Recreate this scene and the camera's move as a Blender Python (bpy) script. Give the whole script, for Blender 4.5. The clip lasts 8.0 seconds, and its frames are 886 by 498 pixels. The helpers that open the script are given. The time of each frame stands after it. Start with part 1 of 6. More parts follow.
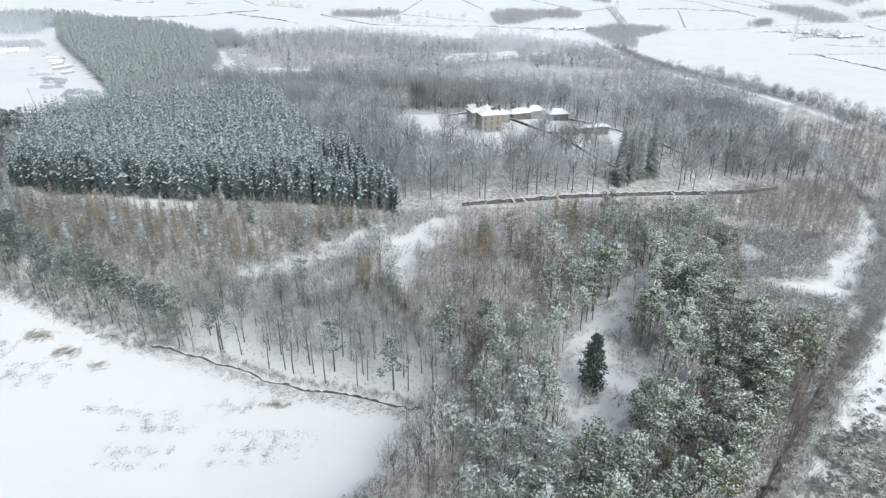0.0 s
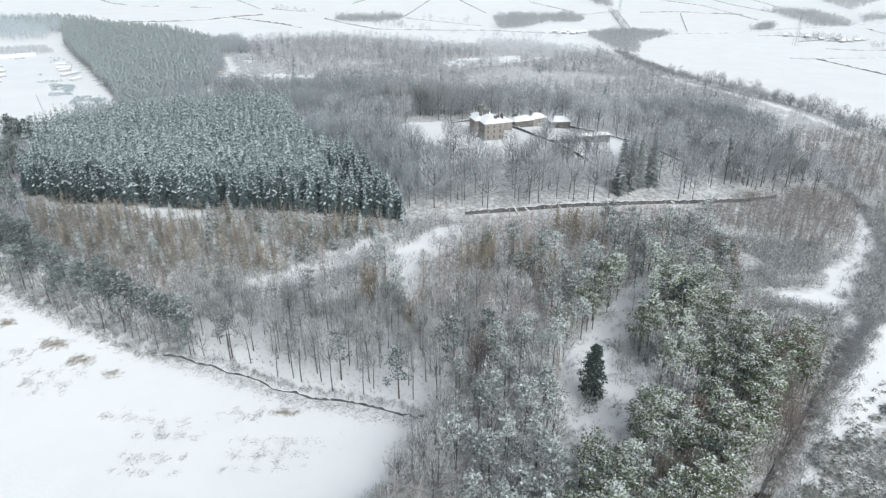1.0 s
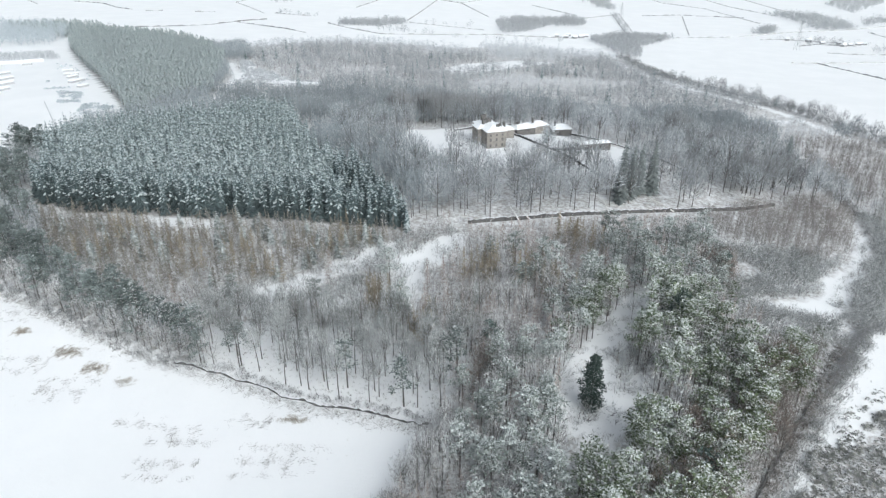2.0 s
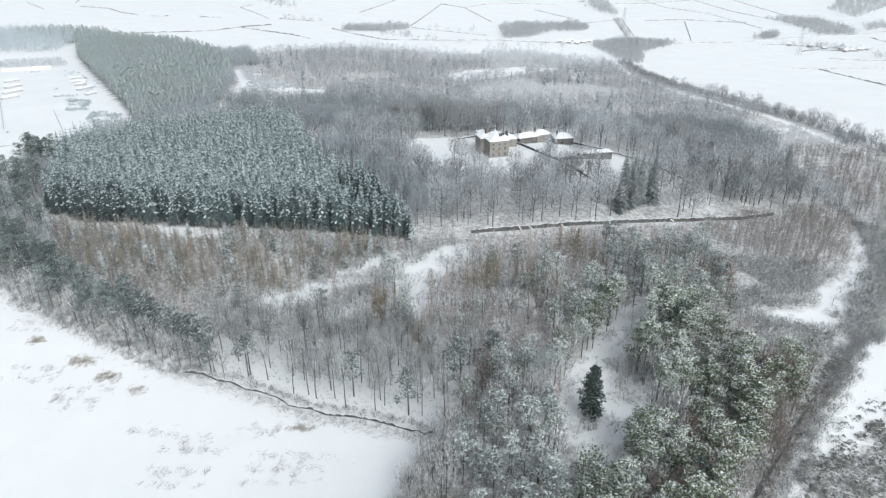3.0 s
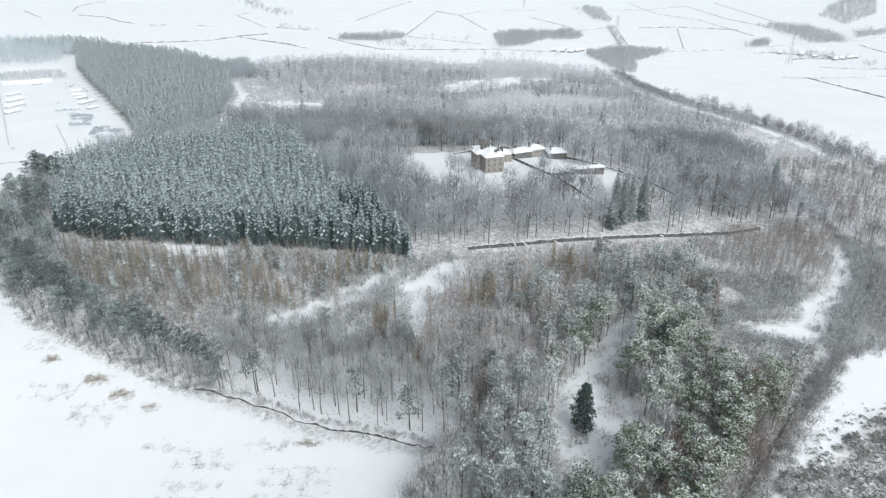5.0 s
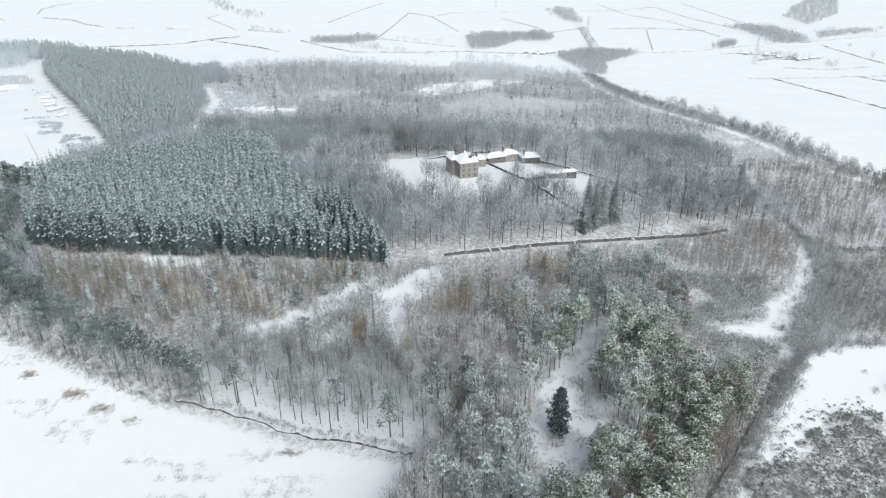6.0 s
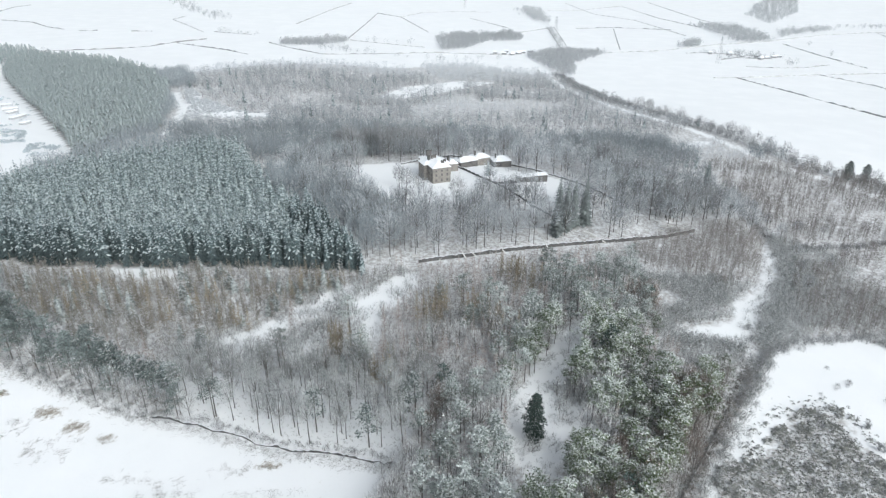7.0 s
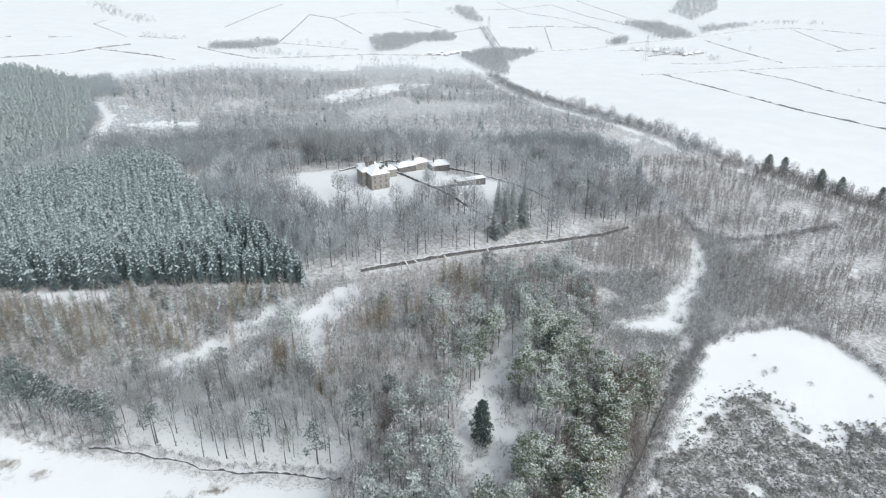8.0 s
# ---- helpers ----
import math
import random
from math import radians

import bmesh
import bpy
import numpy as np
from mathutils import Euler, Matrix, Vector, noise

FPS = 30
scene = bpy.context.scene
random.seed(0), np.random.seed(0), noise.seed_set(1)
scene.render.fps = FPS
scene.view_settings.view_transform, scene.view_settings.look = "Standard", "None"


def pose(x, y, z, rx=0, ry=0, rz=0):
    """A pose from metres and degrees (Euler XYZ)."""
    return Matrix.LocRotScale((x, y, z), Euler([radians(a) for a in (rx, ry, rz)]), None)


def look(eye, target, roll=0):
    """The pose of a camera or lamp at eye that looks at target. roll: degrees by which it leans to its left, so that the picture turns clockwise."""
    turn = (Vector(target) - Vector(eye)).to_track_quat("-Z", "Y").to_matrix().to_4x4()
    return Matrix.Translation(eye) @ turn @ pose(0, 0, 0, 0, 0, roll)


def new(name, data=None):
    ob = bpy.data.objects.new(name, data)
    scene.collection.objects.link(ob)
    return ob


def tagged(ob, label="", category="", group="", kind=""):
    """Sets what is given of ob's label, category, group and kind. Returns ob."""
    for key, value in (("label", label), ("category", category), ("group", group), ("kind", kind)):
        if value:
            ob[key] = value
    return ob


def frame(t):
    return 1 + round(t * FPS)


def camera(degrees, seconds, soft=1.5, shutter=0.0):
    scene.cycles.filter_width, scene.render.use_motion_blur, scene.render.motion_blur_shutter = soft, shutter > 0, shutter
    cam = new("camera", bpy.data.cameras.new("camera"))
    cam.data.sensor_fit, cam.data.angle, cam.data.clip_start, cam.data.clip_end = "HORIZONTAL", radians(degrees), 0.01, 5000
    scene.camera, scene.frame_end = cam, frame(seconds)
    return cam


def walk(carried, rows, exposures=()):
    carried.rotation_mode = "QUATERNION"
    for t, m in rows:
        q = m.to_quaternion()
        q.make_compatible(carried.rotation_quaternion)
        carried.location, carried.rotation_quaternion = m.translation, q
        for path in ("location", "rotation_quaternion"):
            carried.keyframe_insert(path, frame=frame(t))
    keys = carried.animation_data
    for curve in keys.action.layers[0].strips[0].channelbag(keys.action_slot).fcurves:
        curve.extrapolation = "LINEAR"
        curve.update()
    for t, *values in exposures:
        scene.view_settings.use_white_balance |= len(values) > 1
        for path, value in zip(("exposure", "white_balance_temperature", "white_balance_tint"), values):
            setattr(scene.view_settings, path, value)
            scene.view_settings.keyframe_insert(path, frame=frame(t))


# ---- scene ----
EXPOSURE, KELVIN, TINT = 0.48, 6130.0, 5.5
cam = camera(68.9, 8.0, soft=1.3)
METRES, EYE, TILT, LEAN, TURN = 44.0, 108.1, -26.0, 0.0, 0.0
ROWS = [
    (0.0, 0.0, 0.0, 0.0, 0.0, 0.0, -0.0),
    (0.5, -0.0045, -0.0577, 0.0359, 0.12, 0.04, -0.01),
    (1.0, -0.0083, -0.1162, 0.0713, 0.23, 0.07, -0.04),
    (1.5, -0.0129, -0.1745, 0.1059, 0.32, 0.1, -0.06),
    (3.0, -0.0238, -0.3508, 0.2106, 0.68, 0.37, -0.14),
    (3.5, -0.029, -0.4086, 0.2454, 0.77, 0.46, -0.17),
    (4.0, -0.034, -0.4661, 0.2804, 0.85, 0.56, -0.21),
    (4.5, -0.0382, -0.5232, 0.3131, 0.78, 0.64, -0.16),
    (6.0, -0.0485, -0.6783, 0.4186, -1.82, 0.59, 1.02),
    (6.5, -0.0543, -0.7147, 0.4557, -3.09, 0.38, 1.57),
    (7.0, -0.0568, -0.7368, 0.5042, -4.16, 0.38, 2.11),
    (7.5, -0.0462, -0.757, 0.5521, -6.15, 0.28, 3.12),
    (8.0, -0.0356, -0.7704, 0.5908, -9.18, -0.02, 4.57),
]
walk(cam, [(t, pose(0, 0, EYE, TILT, LEAN, TURN) @ pose(METRES * x, METRES * y, METRES * z, 90 + pitch, roll, yaw)) for t, x, y, z, yaw, pitch, roll in ROWS],
     [(0.0, EXPOSURE, KELVIN, TINT), (8.0, EXPOSURE, KELVIN, TINT)])

# ---- light: an overcast winter sky ----
world = bpy.data.worlds.new("winter_sky")
scene.world = world
world.use_nodes = True
wn, wl = world.node_tree.nodes, world.node_tree.links
wn.clear()
sky = wn.new("ShaderNodeTexSky")
sky.sky_type, sky.sun_disc = "NISHITA", False
sky.sun_elevation, sky.sun_rotation = radians(38), radians(150)
sky.dust_density, sky.ozone_density = 4.0, 1.0
grey = wn.new("ShaderNodeHueSaturation")
grey.inputs["Saturation"].default_value = 0.3
back = wn.new("ShaderNodeBackground")
back.inputs["Strength"].default_value = 0.14
wout = wn.new("ShaderNodeOutputWorld")
wl.new(sky.outputs[0], grey.inputs["Color"])
wl.new(grey.outputs[0], back.inputs["Color"])
wl.new(back.outputs[0], wout.inputs["Surface"])
sun = new("sun", bpy.data.lights.new("sun", "SUN"))
sun.data.energy, sun.data.angle, sun.data.color = 0.55, radians(50), (1.0, 0.985, 0.96)
sun.matrix_world = look((math.sin(radians(150)) * 400, math.cos(radians(150)) * 400 + 300, 330), (0, 300, 0))


# ---- materials ----
class Mat:
    """A node material under construction."""

    def __init__(self, name, rough=0.9):
        self.m = bpy.data.materials.new(name)
        self.m.use_nodes = True
        self.n, self.l = self.m.node_tree.nodes, self.m.node_tree.links
        self.b = self.n["Principled BSDF"]
        self.b.inputs["Roughness"].default_value = rough
        self.b.inputs["Specular IOR Level"].default_value = 0.25

    def put(self, socket, value):
        if hasattr(value, "links"):
            self.l.new(value, socket)
        elif isinstance(value, tuple):
            socket.default_value = (*value, 1.0)
        else:
            socket.default_value = value

    def noise(self, scale, detail=4.0, rough=0.6, ob=False):
        tex = self.n.new("ShaderNodeTexNoise")
        tex.inputs["Scale"].default_value, tex.inputs["Detail"].default_value, tex.inputs["Roughness"].default_value = scale, detail, rough
        if ob:
            self.l.new(self.n.new("ShaderNodeTexCoord").outputs["Object"], tex.inputs["Vector"])
        else:
            self.l.new(self.geo("Position"), tex.inputs["Vector"])
        return tex.outputs["Fac"]

    def geo(self, what):
        return self.n.new("ShaderNodeNewGeometry").outputs[what]

    def attr(self, what):
        a = self.n.new("ShaderNodeAttribute")
        a.attribute_name = what
        return a.outputs["Fac"]

    def up(self):
        sep = self.n.new("ShaderNodeSeparateXYZ")
        self.l.new(self.geo("Normal"), sep.inputs[0])
        return sep.outputs[2]

    def chance(self):
        return self.n.new("ShaderNodeObjectInfo").outputs["Random"]

    def math(self, op, a, b=0.0, clamp=False):
        node = self.n.new("ShaderNodeMath")
        node.operation, node.use_clamp = op, clamp
        self.put(node.inputs[0], a)
        self.put(node.inputs[1], b)
        return node.outputs[0]

    def step(self, value, low, high, to0=0.0, to1=1.0):
        node = self.n.new("ShaderNodeMapRange")
        node.interpolation_type = "SMOOTHSTEP"
        for key, v in (("Value", value), ("From Min", low), ("From Max", high), ("To Min", to0), ("To Max", to1)):
            self.put(node.inputs[key], v)
        return node.outputs[0]

    def mix(self, fac, a, b):
        node = self.n.new("ShaderNodeMix")
        node.data_type = "RGBA"
        self.put(node.inputs[0], fac)
        self.put(node.inputs[6], a)
        self.put(node.inputs[7], b)
        return node.outputs[2]

    def done(self, colour, bump=None, strength=0.3, distance=0.1):
        self.put(self.b.inputs["Base Color"], colour)
        if bump is not None:
            node = self.n.new("ShaderNodeBump")
            node.inputs["Strength"].default_value, node.inputs["Distance"].default_value = strength, distance
            self.l.new(bump, node.inputs["Height"])
            self.l.new(node.outputs[0], self.b.inputs["Normal"])
        return self.m


SNOW, SNOW_GREY = (0.795, 0.80, 0.803), (0.73, 0.75, 0.775)


def ground_material():
    k = Mat("snowy_ground", 0.85)
    drift = k.mix(k.step(k.noise(0.03, 5), 0.35, 0.7), (0.76, 0.768, 0.773), SNOW)
    tuft = k.step(k.noise(0.9, 6, 0.7), 0.60, 0.70)
    area = k.step(k.noise(0.045, 3), 0.52, 0.68)
    field = k.mix(k.math("MULTIPLY", k.math("MULTIPLY", tuft, area), 0.45), drift, (0.42, 0.38, 0.30))
    litter = k.mix(k.step(k.noise(0.6, 6, 0.7), 0.38, 0.62), (0.34, 0.325, 0.31), (0.66, 0.67, 0.68))
    wood = k.mix(k.step(k.noise(0.16, 5, 0.65), 0.5, 0.74), litter, drift)
    floor = k.mix(k.step(k.noise(0.5, 4), 0.35, 0.65), (0.17, 0.165, 0.155), (0.30, 0.30, 0.295))
    return k.done(k.mix(k.attr("needles"), k.mix(k.attr("litter"), field, wood), floor), k.noise(1.2, 5, 0.65), 0.5, 0.25)


def leafy(name, dark, light, low, high, spread=0.9, snow=SNOW_GREY, lone=0.45, vary=0.16):
    """Foliage or twigs with snow lying on what faces up."""
    k = Mat(name, 0.9)
    isle = k.geo("Random Per Island")
    tone = k.mix(isle, dark, light)
    tone = k.mix(k.step(k.noise(0.07, 3), 0.35, 0.65, 0.0, 0.5), tone, light)
    shade = k.step(k.chance(), 0.0, 1.0, 0.72, 1.3)
    each = k.n.new("ShaderNodeVectorMath")
    each.operation = "SCALE"
    k.l.new(tone, each.inputs[0])
    k.l.new(shade, each.inputs["Scale"])
    tone = each.outputs[0]
    lie = k.math("ADD", k.math("MULTIPLY", k.up(), 0.45), k.math("MULTIPLY", k.noise(spread, 4, 0.7), 0.6))
    lie = k.math("ADD", lie, k.math("MULTIPLY", k.math("SUBTRACT", k.chance(), 0.5), vary))
    other = k.math("FRACT", k.math("MULTIPLY", isle, 7.31))
    lie = k.math("ADD", lie, k.math("MULTIPLY", other, lone))
    return k.done(k.mix(k.step(lie, low, high), tone, snow))


def barky(name, a, b):
    k = Mat(name, 0.95)
    tone = k.mix(k.noise(3.0, 5), a, b)
    lie = k.math("ADD", k.math("MULTIPLY", k.up(), 0.6), k.math("MULTIPLY", k.noise(1.5, 4, 0.7), 0.7))
    return k.done(k.mix(k.step(lie, 0.62, 0.82), tone, SNOW_GREY))


def stony(name, a, b, c):
    k = Mat(name, 0.95)
    tone = k.mix(k.step(k.noise(2.2, 6, 0.7), 0.35, 0.65), a, b)
    tone = k.mix(k.step(k.noise(0.35, 4), 0.45, 0.7), tone, c)
    return k.done(tone, k.noise(4.0, 5), 0.6, 0.08)


def plain(name, a, b, scale, rough=0.9):
    k = Mat(name, rough)
    return k.done(k.mix(k.step(k.noise(scale, 5), 0.35, 0.65), a, b), k.noise(scale * 4, 4), 0.3, 0.05)


M_GROUND = ground_material()
M_SNOW = plain("lying_snow", (0.80, 0.815, 0.83), (0.87, 0.88, 0.89), 0.4, 0.85)
M_SPRUCE = leafy("snowy_spruce_needles", (0.095, 0.127, 0.13), (0.155, 0.195, 0.198), 0.72, 1.06, 0.55, (0.49, 0.55, 0.556), 0.42)
M_YOUNGSPRUCE = leafy("frosted_young_spruce_needles", (0.14, 0.158, 0.152), (0.23, 0.252, 0.245), 0.78, 1.15, 0.8, (0.53, 0.56, 0.56), 0.4)
M_EDGESPRUCE = leafy("snow_dabbed_spruce_needles", (0.066, 0.092, 0.097), (0.11, 0.147, 0.152), 0.95, 1.2, 0.7, (0.50, 0.56, 0.572), 0.65, 0.15)
# needles painted pale grey-green: air haze is put into their base colour
M_FARSPRUCE = leafy("haze_paled_far_conifers", (0.30, 0.346, 0.345), (0.375, 0.42, 0.417), 0.55, 1.25, 0.4, (0.52, 0.563, 0.565), 0.22, 0.0)
M_DARKSPRUCE = leafy("dark_spruce_needles", (0.03, 0.046, 0.042), (0.07, 0.098, 0.085), 1.0, 1.35, 0.8, (0.50, 0.55, 0.57), 0.4)
M_PINE = leafy("snowy_pine_needles", (0.066, 0.092, 0.058), (0.165, 0.2, 0.125), 0.74, 1.05, 1.1, (0.54, 0.58, 0.55), 0.25, 0.3)
M_CLOT = leafy("clotted_snow_on_boughs", (0.36, 0.39, 0.37), (0.55, 0.58, 0.56), 0.74, 1.0, 0.8, (0.68, 0.705, 0.70), 0.3, 0.25)
M_DARKPINE = leafy("dark_pine_needles", (0.085, 0.108, 0.105), (0.15, 0.18, 0.172), 0.84, 1.3, 0.6, (0.52, 0.565, 0.57), 0.3)
M_TWIG = leafy("frosted_grey_twigs", (0.168, 0.163, 0.16), (0.315, 0.308, 0.303), 0.45, 0.77, 0.3, (0.785, 0.795, 0.80), 0.43, 0.3)
M_DARKTWIG = leafy("dark_bare_twigs", (0.175, 0.182, 0.188), (0.285, 0.293, 0.30), 0.58, 1.12, 0.25, (0.62, 0.645, 0.665), 0.3)
M_LARCH = leafy("brown_larch_twigs", (0.158, 0.143, 0.118), (0.255, 0.233, 0.196), 0.80, 1.25, 0.25, (0.56, 0.565, 0.56), 0.4)
M_RUSSET = leafy("russet_twigs", (0.21, 0.158, 0.135), (0.36, 0.29, 0.256), 0.68, 1.0, 0.25, (0.74, 0.735, 0.73), 0.45)
M_BRUSH = leafy("snowy_undergrowth", (0.14, 0.13, 0.12), (0.30, 0.282, 0.262), 0.62, 1.0, 0.3, (0.74, 0.75, 0.76), 0.5)
M_BROWNBRUSH = leafy("brown_snowy_scrub", (0.115, 0.10, 0.087), (0.21, 0.187, 0.165), 0.85, 1.2, 0.3, (0.62, 0.62, 0.62), 0.4)
# frosted branches, lightened further so the colour holds the distance haze
M_HAZEFROST = leafy("haze_paled_frosted_branches", (0.44, 0.458, 0.474), (0.53, 0.548, 0.563), 0.8, 1.3, 0.1, (0.66, 0.68, 0.70), 0.4)
M_HEATH = leafy("snowy_heather", (0.215, 0.22, 0.205), (0.325, 0.328, 0.31), 0.66, 1.2, 0.7, (0.60, 0.62, 0.625), 0.4)
M_GRASS = leafy("pale_dead_grass", (0.25, 0.222, 0.185), (0.36, 0.325, 0.275), 0.9, 1.3, 0.6)
# lightened twig tone stands in for haze between here and the far woods
M_FARTWIG = leafy("haze_paled_far_twigs", (0.36, 0.378, 0.394), (0.45, 0.468, 0.483), 0.5, 1.2, 0.15, (0.66, 0.685, 0.705), 0.25)
M_TAN = leafy("tan_larch_twigs", (0.202, 0.17, 0.12), (0.317, 0.272, 0.2), 0.95, 1.35, 0.25, (0.61, 0.60, 0.58), 0.38)
M_PARKTWIG = leafy("grey_park_twigs", (0.185, 0.198, 0.21), (0.305, 0.323, 0.337), 0.48, 0.98, 0.25, (0.67, 0.70, 0.725), 0.35)
# paler and bluer than nearer twigs, with a veil of haze coloured in
M_BACKTWIG = leafy("hazed_blue_grey_back_twigs", (0.285, 0.322, 0.343), (0.395, 0.432, 0.453), 0.55, 1.15, 0.18, (0.66, 0.695, 0.718), 0.25)
M_BROWNTWIG = leafy("dull_brown_twigs", (0.172, 0.157, 0.147), (0.28, 0.26, 0.247), 0.85, 1.3, 0.25, (0.60, 0.595, 0.59), 0.35)
M_HEDGETREE = leafy("dark_hedge_tree_twigs", (0.20, 0.205, 0.21), (0.295, 0.30, 0.306), 0.85, 1.3, 0.25, (0.58, 0.60, 0.62), 0.3)
# lower boughs with hardly any snow; shade at the stand's foot darkens the tone
M_SKIRT = leafy("shaded_snowless_spruce_needles", (0.05, 0.067, 0.07), (0.085, 0.11, 0.113), 1.02, 1.4, 0.8, (0.46, 0.51, 0.53), 0.4)
M_PARKSPRUCE = leafy("dull_park_spruce_needles", (0.12, 0.137, 0.136), (0.18, 0.20, 0.197), 0.95, 1.35, 0.8, (0.48, 0.51, 0.52), 0.4)
M_HOAR = leafy("snow_white_twigs", (0.26, 0.27, 0.275), (0.44, 0.455, 0.46), 0.3, 0.75, 0.3, (0.76, 0.78, 0.79), 0.35)
# twig tone raised close to snow to imitate haze over far hills
M_FAINT = leafy("distant_haze_paled_woods", (0.50, 0.525, 0.54), (0.58, 0.60, 0.612), 0.8, 1.3, 0.05, (0.70, 0.72, 0.73), 0.3)
M_TALLTWIG = leafy("grey_green_tall_twigs", (0.165, 0.172, 0.17), (0.285, 0.295, 0.29), 0.5, 1.02, 0.25, (0.68, 0.70, 0.705), 0.35)
M_BELTPINE = leafy("dull_belt_pine_needles", (0.105, 0.128, 0.124), (0.175, 0.205, 0.196), 0.8, 1.25, 0.6, (0.54, 0.585, 0.585), 0.3)
M_FROSTPINE = leafy("frosted_pine_needles", (0.115, 0.14, 0.127), (0.24, 0.27, 0.25), 0.70, 1.03, 0.9, (0.60, 0.635, 0.625), 0.3, 0.3)
M_FALLEN = leafy("bleached_fallen_wood", (0.44, 0.43, 0.41), (0.58, 0.57, 0.55), 0.6, 1.0, 0.6, (0.76, 0.775, 0.785), 0.3)
M_RIME = leafy("thin_snow_on_boughs", (0.25, 0.275, 0.262), (0.43, 0.46, 0.445), 0.74, 1.05, 0.8, (0.64, 0.665, 0.66), 0.3, 0.25)
M_GREENPINE = leafy("green_pine_needles", (0.07, 0.094, 0.052), (0.15, 0.182, 0.105), 0.80, 1.18, 1.1, (0.58, 0.61, 0.59), 0.25, 0.3)
M_REDTWIG = leafy("dark_russet_twigs", (0.162, 0.128, 0.11), (0.255, 0.208, 0.182), 0.9, 1.35, 0.4, (0.60, 0.59, 0.58), 0.35)
M_PALEBARK = barky("pale_frosted_bark", (0.18, 0.17, 0.165), (0.32, 0.305, 0.295))
M_BARK = barky("dark_bark", (0.075, 0.07, 0.066), (0.15, 0.14, 0.13))
M_STONE = stony("weathered_sandstone", (0.235, 0.219, 0.199), (0.32, 0.298, 0.272), (0.20, 0.19, 0.177))
M_DRYSTONE = stony("dark_drystone", (0.085, 0.084, 0.083), (0.145, 0.142, 0.138), (0.062, 0.061, 0.06))
M_ROOFSNOW = M_SNOW
M_CHIMNEY = stony("sooty_stone", (0.11, 0.106, 0.102), (0.18, 0.173, 0.165), (0.08, 0.078, 0.076))
M_GLASS = plain("dull_window_glass", (0.10, 0.10, 0.10), (0.15, 0.15, 0.148), 0.8, 0.25)
M_STEEL = plain("galvanised_steel", (0.30, 0.31, 0.32), (0.40, 0.41, 0.42), 0.5, 0.5)
M_SHED = plain("weathered_grey_boards", (0.40, 0.405, 0.41), (0.48, 0.485, 0.49), 0.6, 0.8)
M_RENDER = plain("grey_rendered_wall", (0.25, 0.252, 0.255), (0.33, 0.33, 0.33), 0.3, 0.9)

# ---- the lie of the land ----
MOUNDS = [(-150, 260, 110, 9.61), (20, 330, 90, 8.24), (0, 180, 80, -0.53), (120, 200, 80, 4.68), (150, 330, 80, 2.85),
          (-190, 560, 140, 9.75), (20, 690, 140, -0.5), (260, 520, 140, 9.51), (-120, 860, 160, 4.41), (230, 260, 80, 0.24),
          (50, 155, 45, 5.63), (-60, 140, 50, -3.32), (85, 350, 45, 6.73), (0, 500, 100, 7.01), (-300, 60, 150, -13.39)]


def ground(x, y):
    """Height of the ground; takes numbers or arrays."""
    x, y = np.asarray(x, float), np.asarray(y, float)
    z = 1.23 - 5.18 * 4 * np.tanh(x / 400) - 2.81 * 9 * np.tanh(np.maximum(y, -200) / 900)
    for cx, cy, s, up in MOUNDS:
        z = z + up * np.exp(-((x - cx) ** 2 + (y - cy) ** 2) / (2 * s * s))
    return z + 0.07 * np.sin(x * 0.21 + 1.3 * np.sin(y * 0.09)) * np.sin(y * 0.17 + x * 0.05)


def inside(poly, x, y):
    """Which of the points lie in the polygon."""
    hit = np.zeros(np.shape(x), bool)
    for (ax, ay), (bx, by) in zip(poly, poly[1:] + poly[:1]):
        if ay != by:
            hit ^= ((ay > y) != (by > y)) & (x < (bx - ax) * (y - ay) / (by - ay) + ax)
    return hit


def nearness(line, x, y):
    """Distance of points from a polyline."""
    best = np.full(np.shape(x), 1e9)
    for (ax, ay), (bx, by) in zip(line, line[1:]):
        dx, dy = bx - ax, by - ay
        k = np.clip(((x - ax) * dx + (y - ay) * dy) / (dx * dx + dy * dy), 0, 1)
        best = np.minimum(best, np.hypot(x - ax - k * dx, y - ay - k * dy))
    return best


# plan, in metres
FIELD_WALL = [(-6, 129), (-12, 131), (-26, 136), (-42, 140), (-59, 148), (-73, 153), (-90, 158), (-109, 167), (-129, 177), (-146, 186), (-160, 193), (-180, 213), (-202, 243)]
FIELD_HEDGE = [(-6, 129), (-8, 120), (-12, 109), (-17, 100), (-30, 75), (-45, 40)]
PLANTATION = [(-190, 266), (-164, 255), (-102, 250), (-57, 250), (-17, 245), (-38, 290), (-68, 326), (-82, 358), (-106, 416), (-128, 434), (-150, 410), (-172, 402), (-200, 388), (-226, 360), (-226, 328), (-207, 312)]
FAR_PLANTATION = [(-450, 790), (-478, 860), (-462, 905), (-416, 893), (-354, 852), (-285, 778), (-245, 700), (-214, 640), (-200, 575), (-190, 520), (-178, 490), (-192, 484), (-204, 458), (-210, 424), (-219, 428), (-239, 461), (-259, 491), (-292, 541), (-330, 598), (-383, 679), (-433, 755)]
RIDE = [(-216, 648), (-199, 602), (-188, 577), (-177, 520), (-175, 482)]
FELLED = [(-213, 672), (-207, 676), (-181, 619), (-154, 584), (-136, 560), (-107, 551), (-104, 536), (-150, 531), (-170, 528), (-178, 545), (-184, 580), (-196, 612)]
FELLED_ROAD = [(-172, 545), (-151, 534), (-107, 537), (-111, 549), (-140, 557), (-150, 550)]
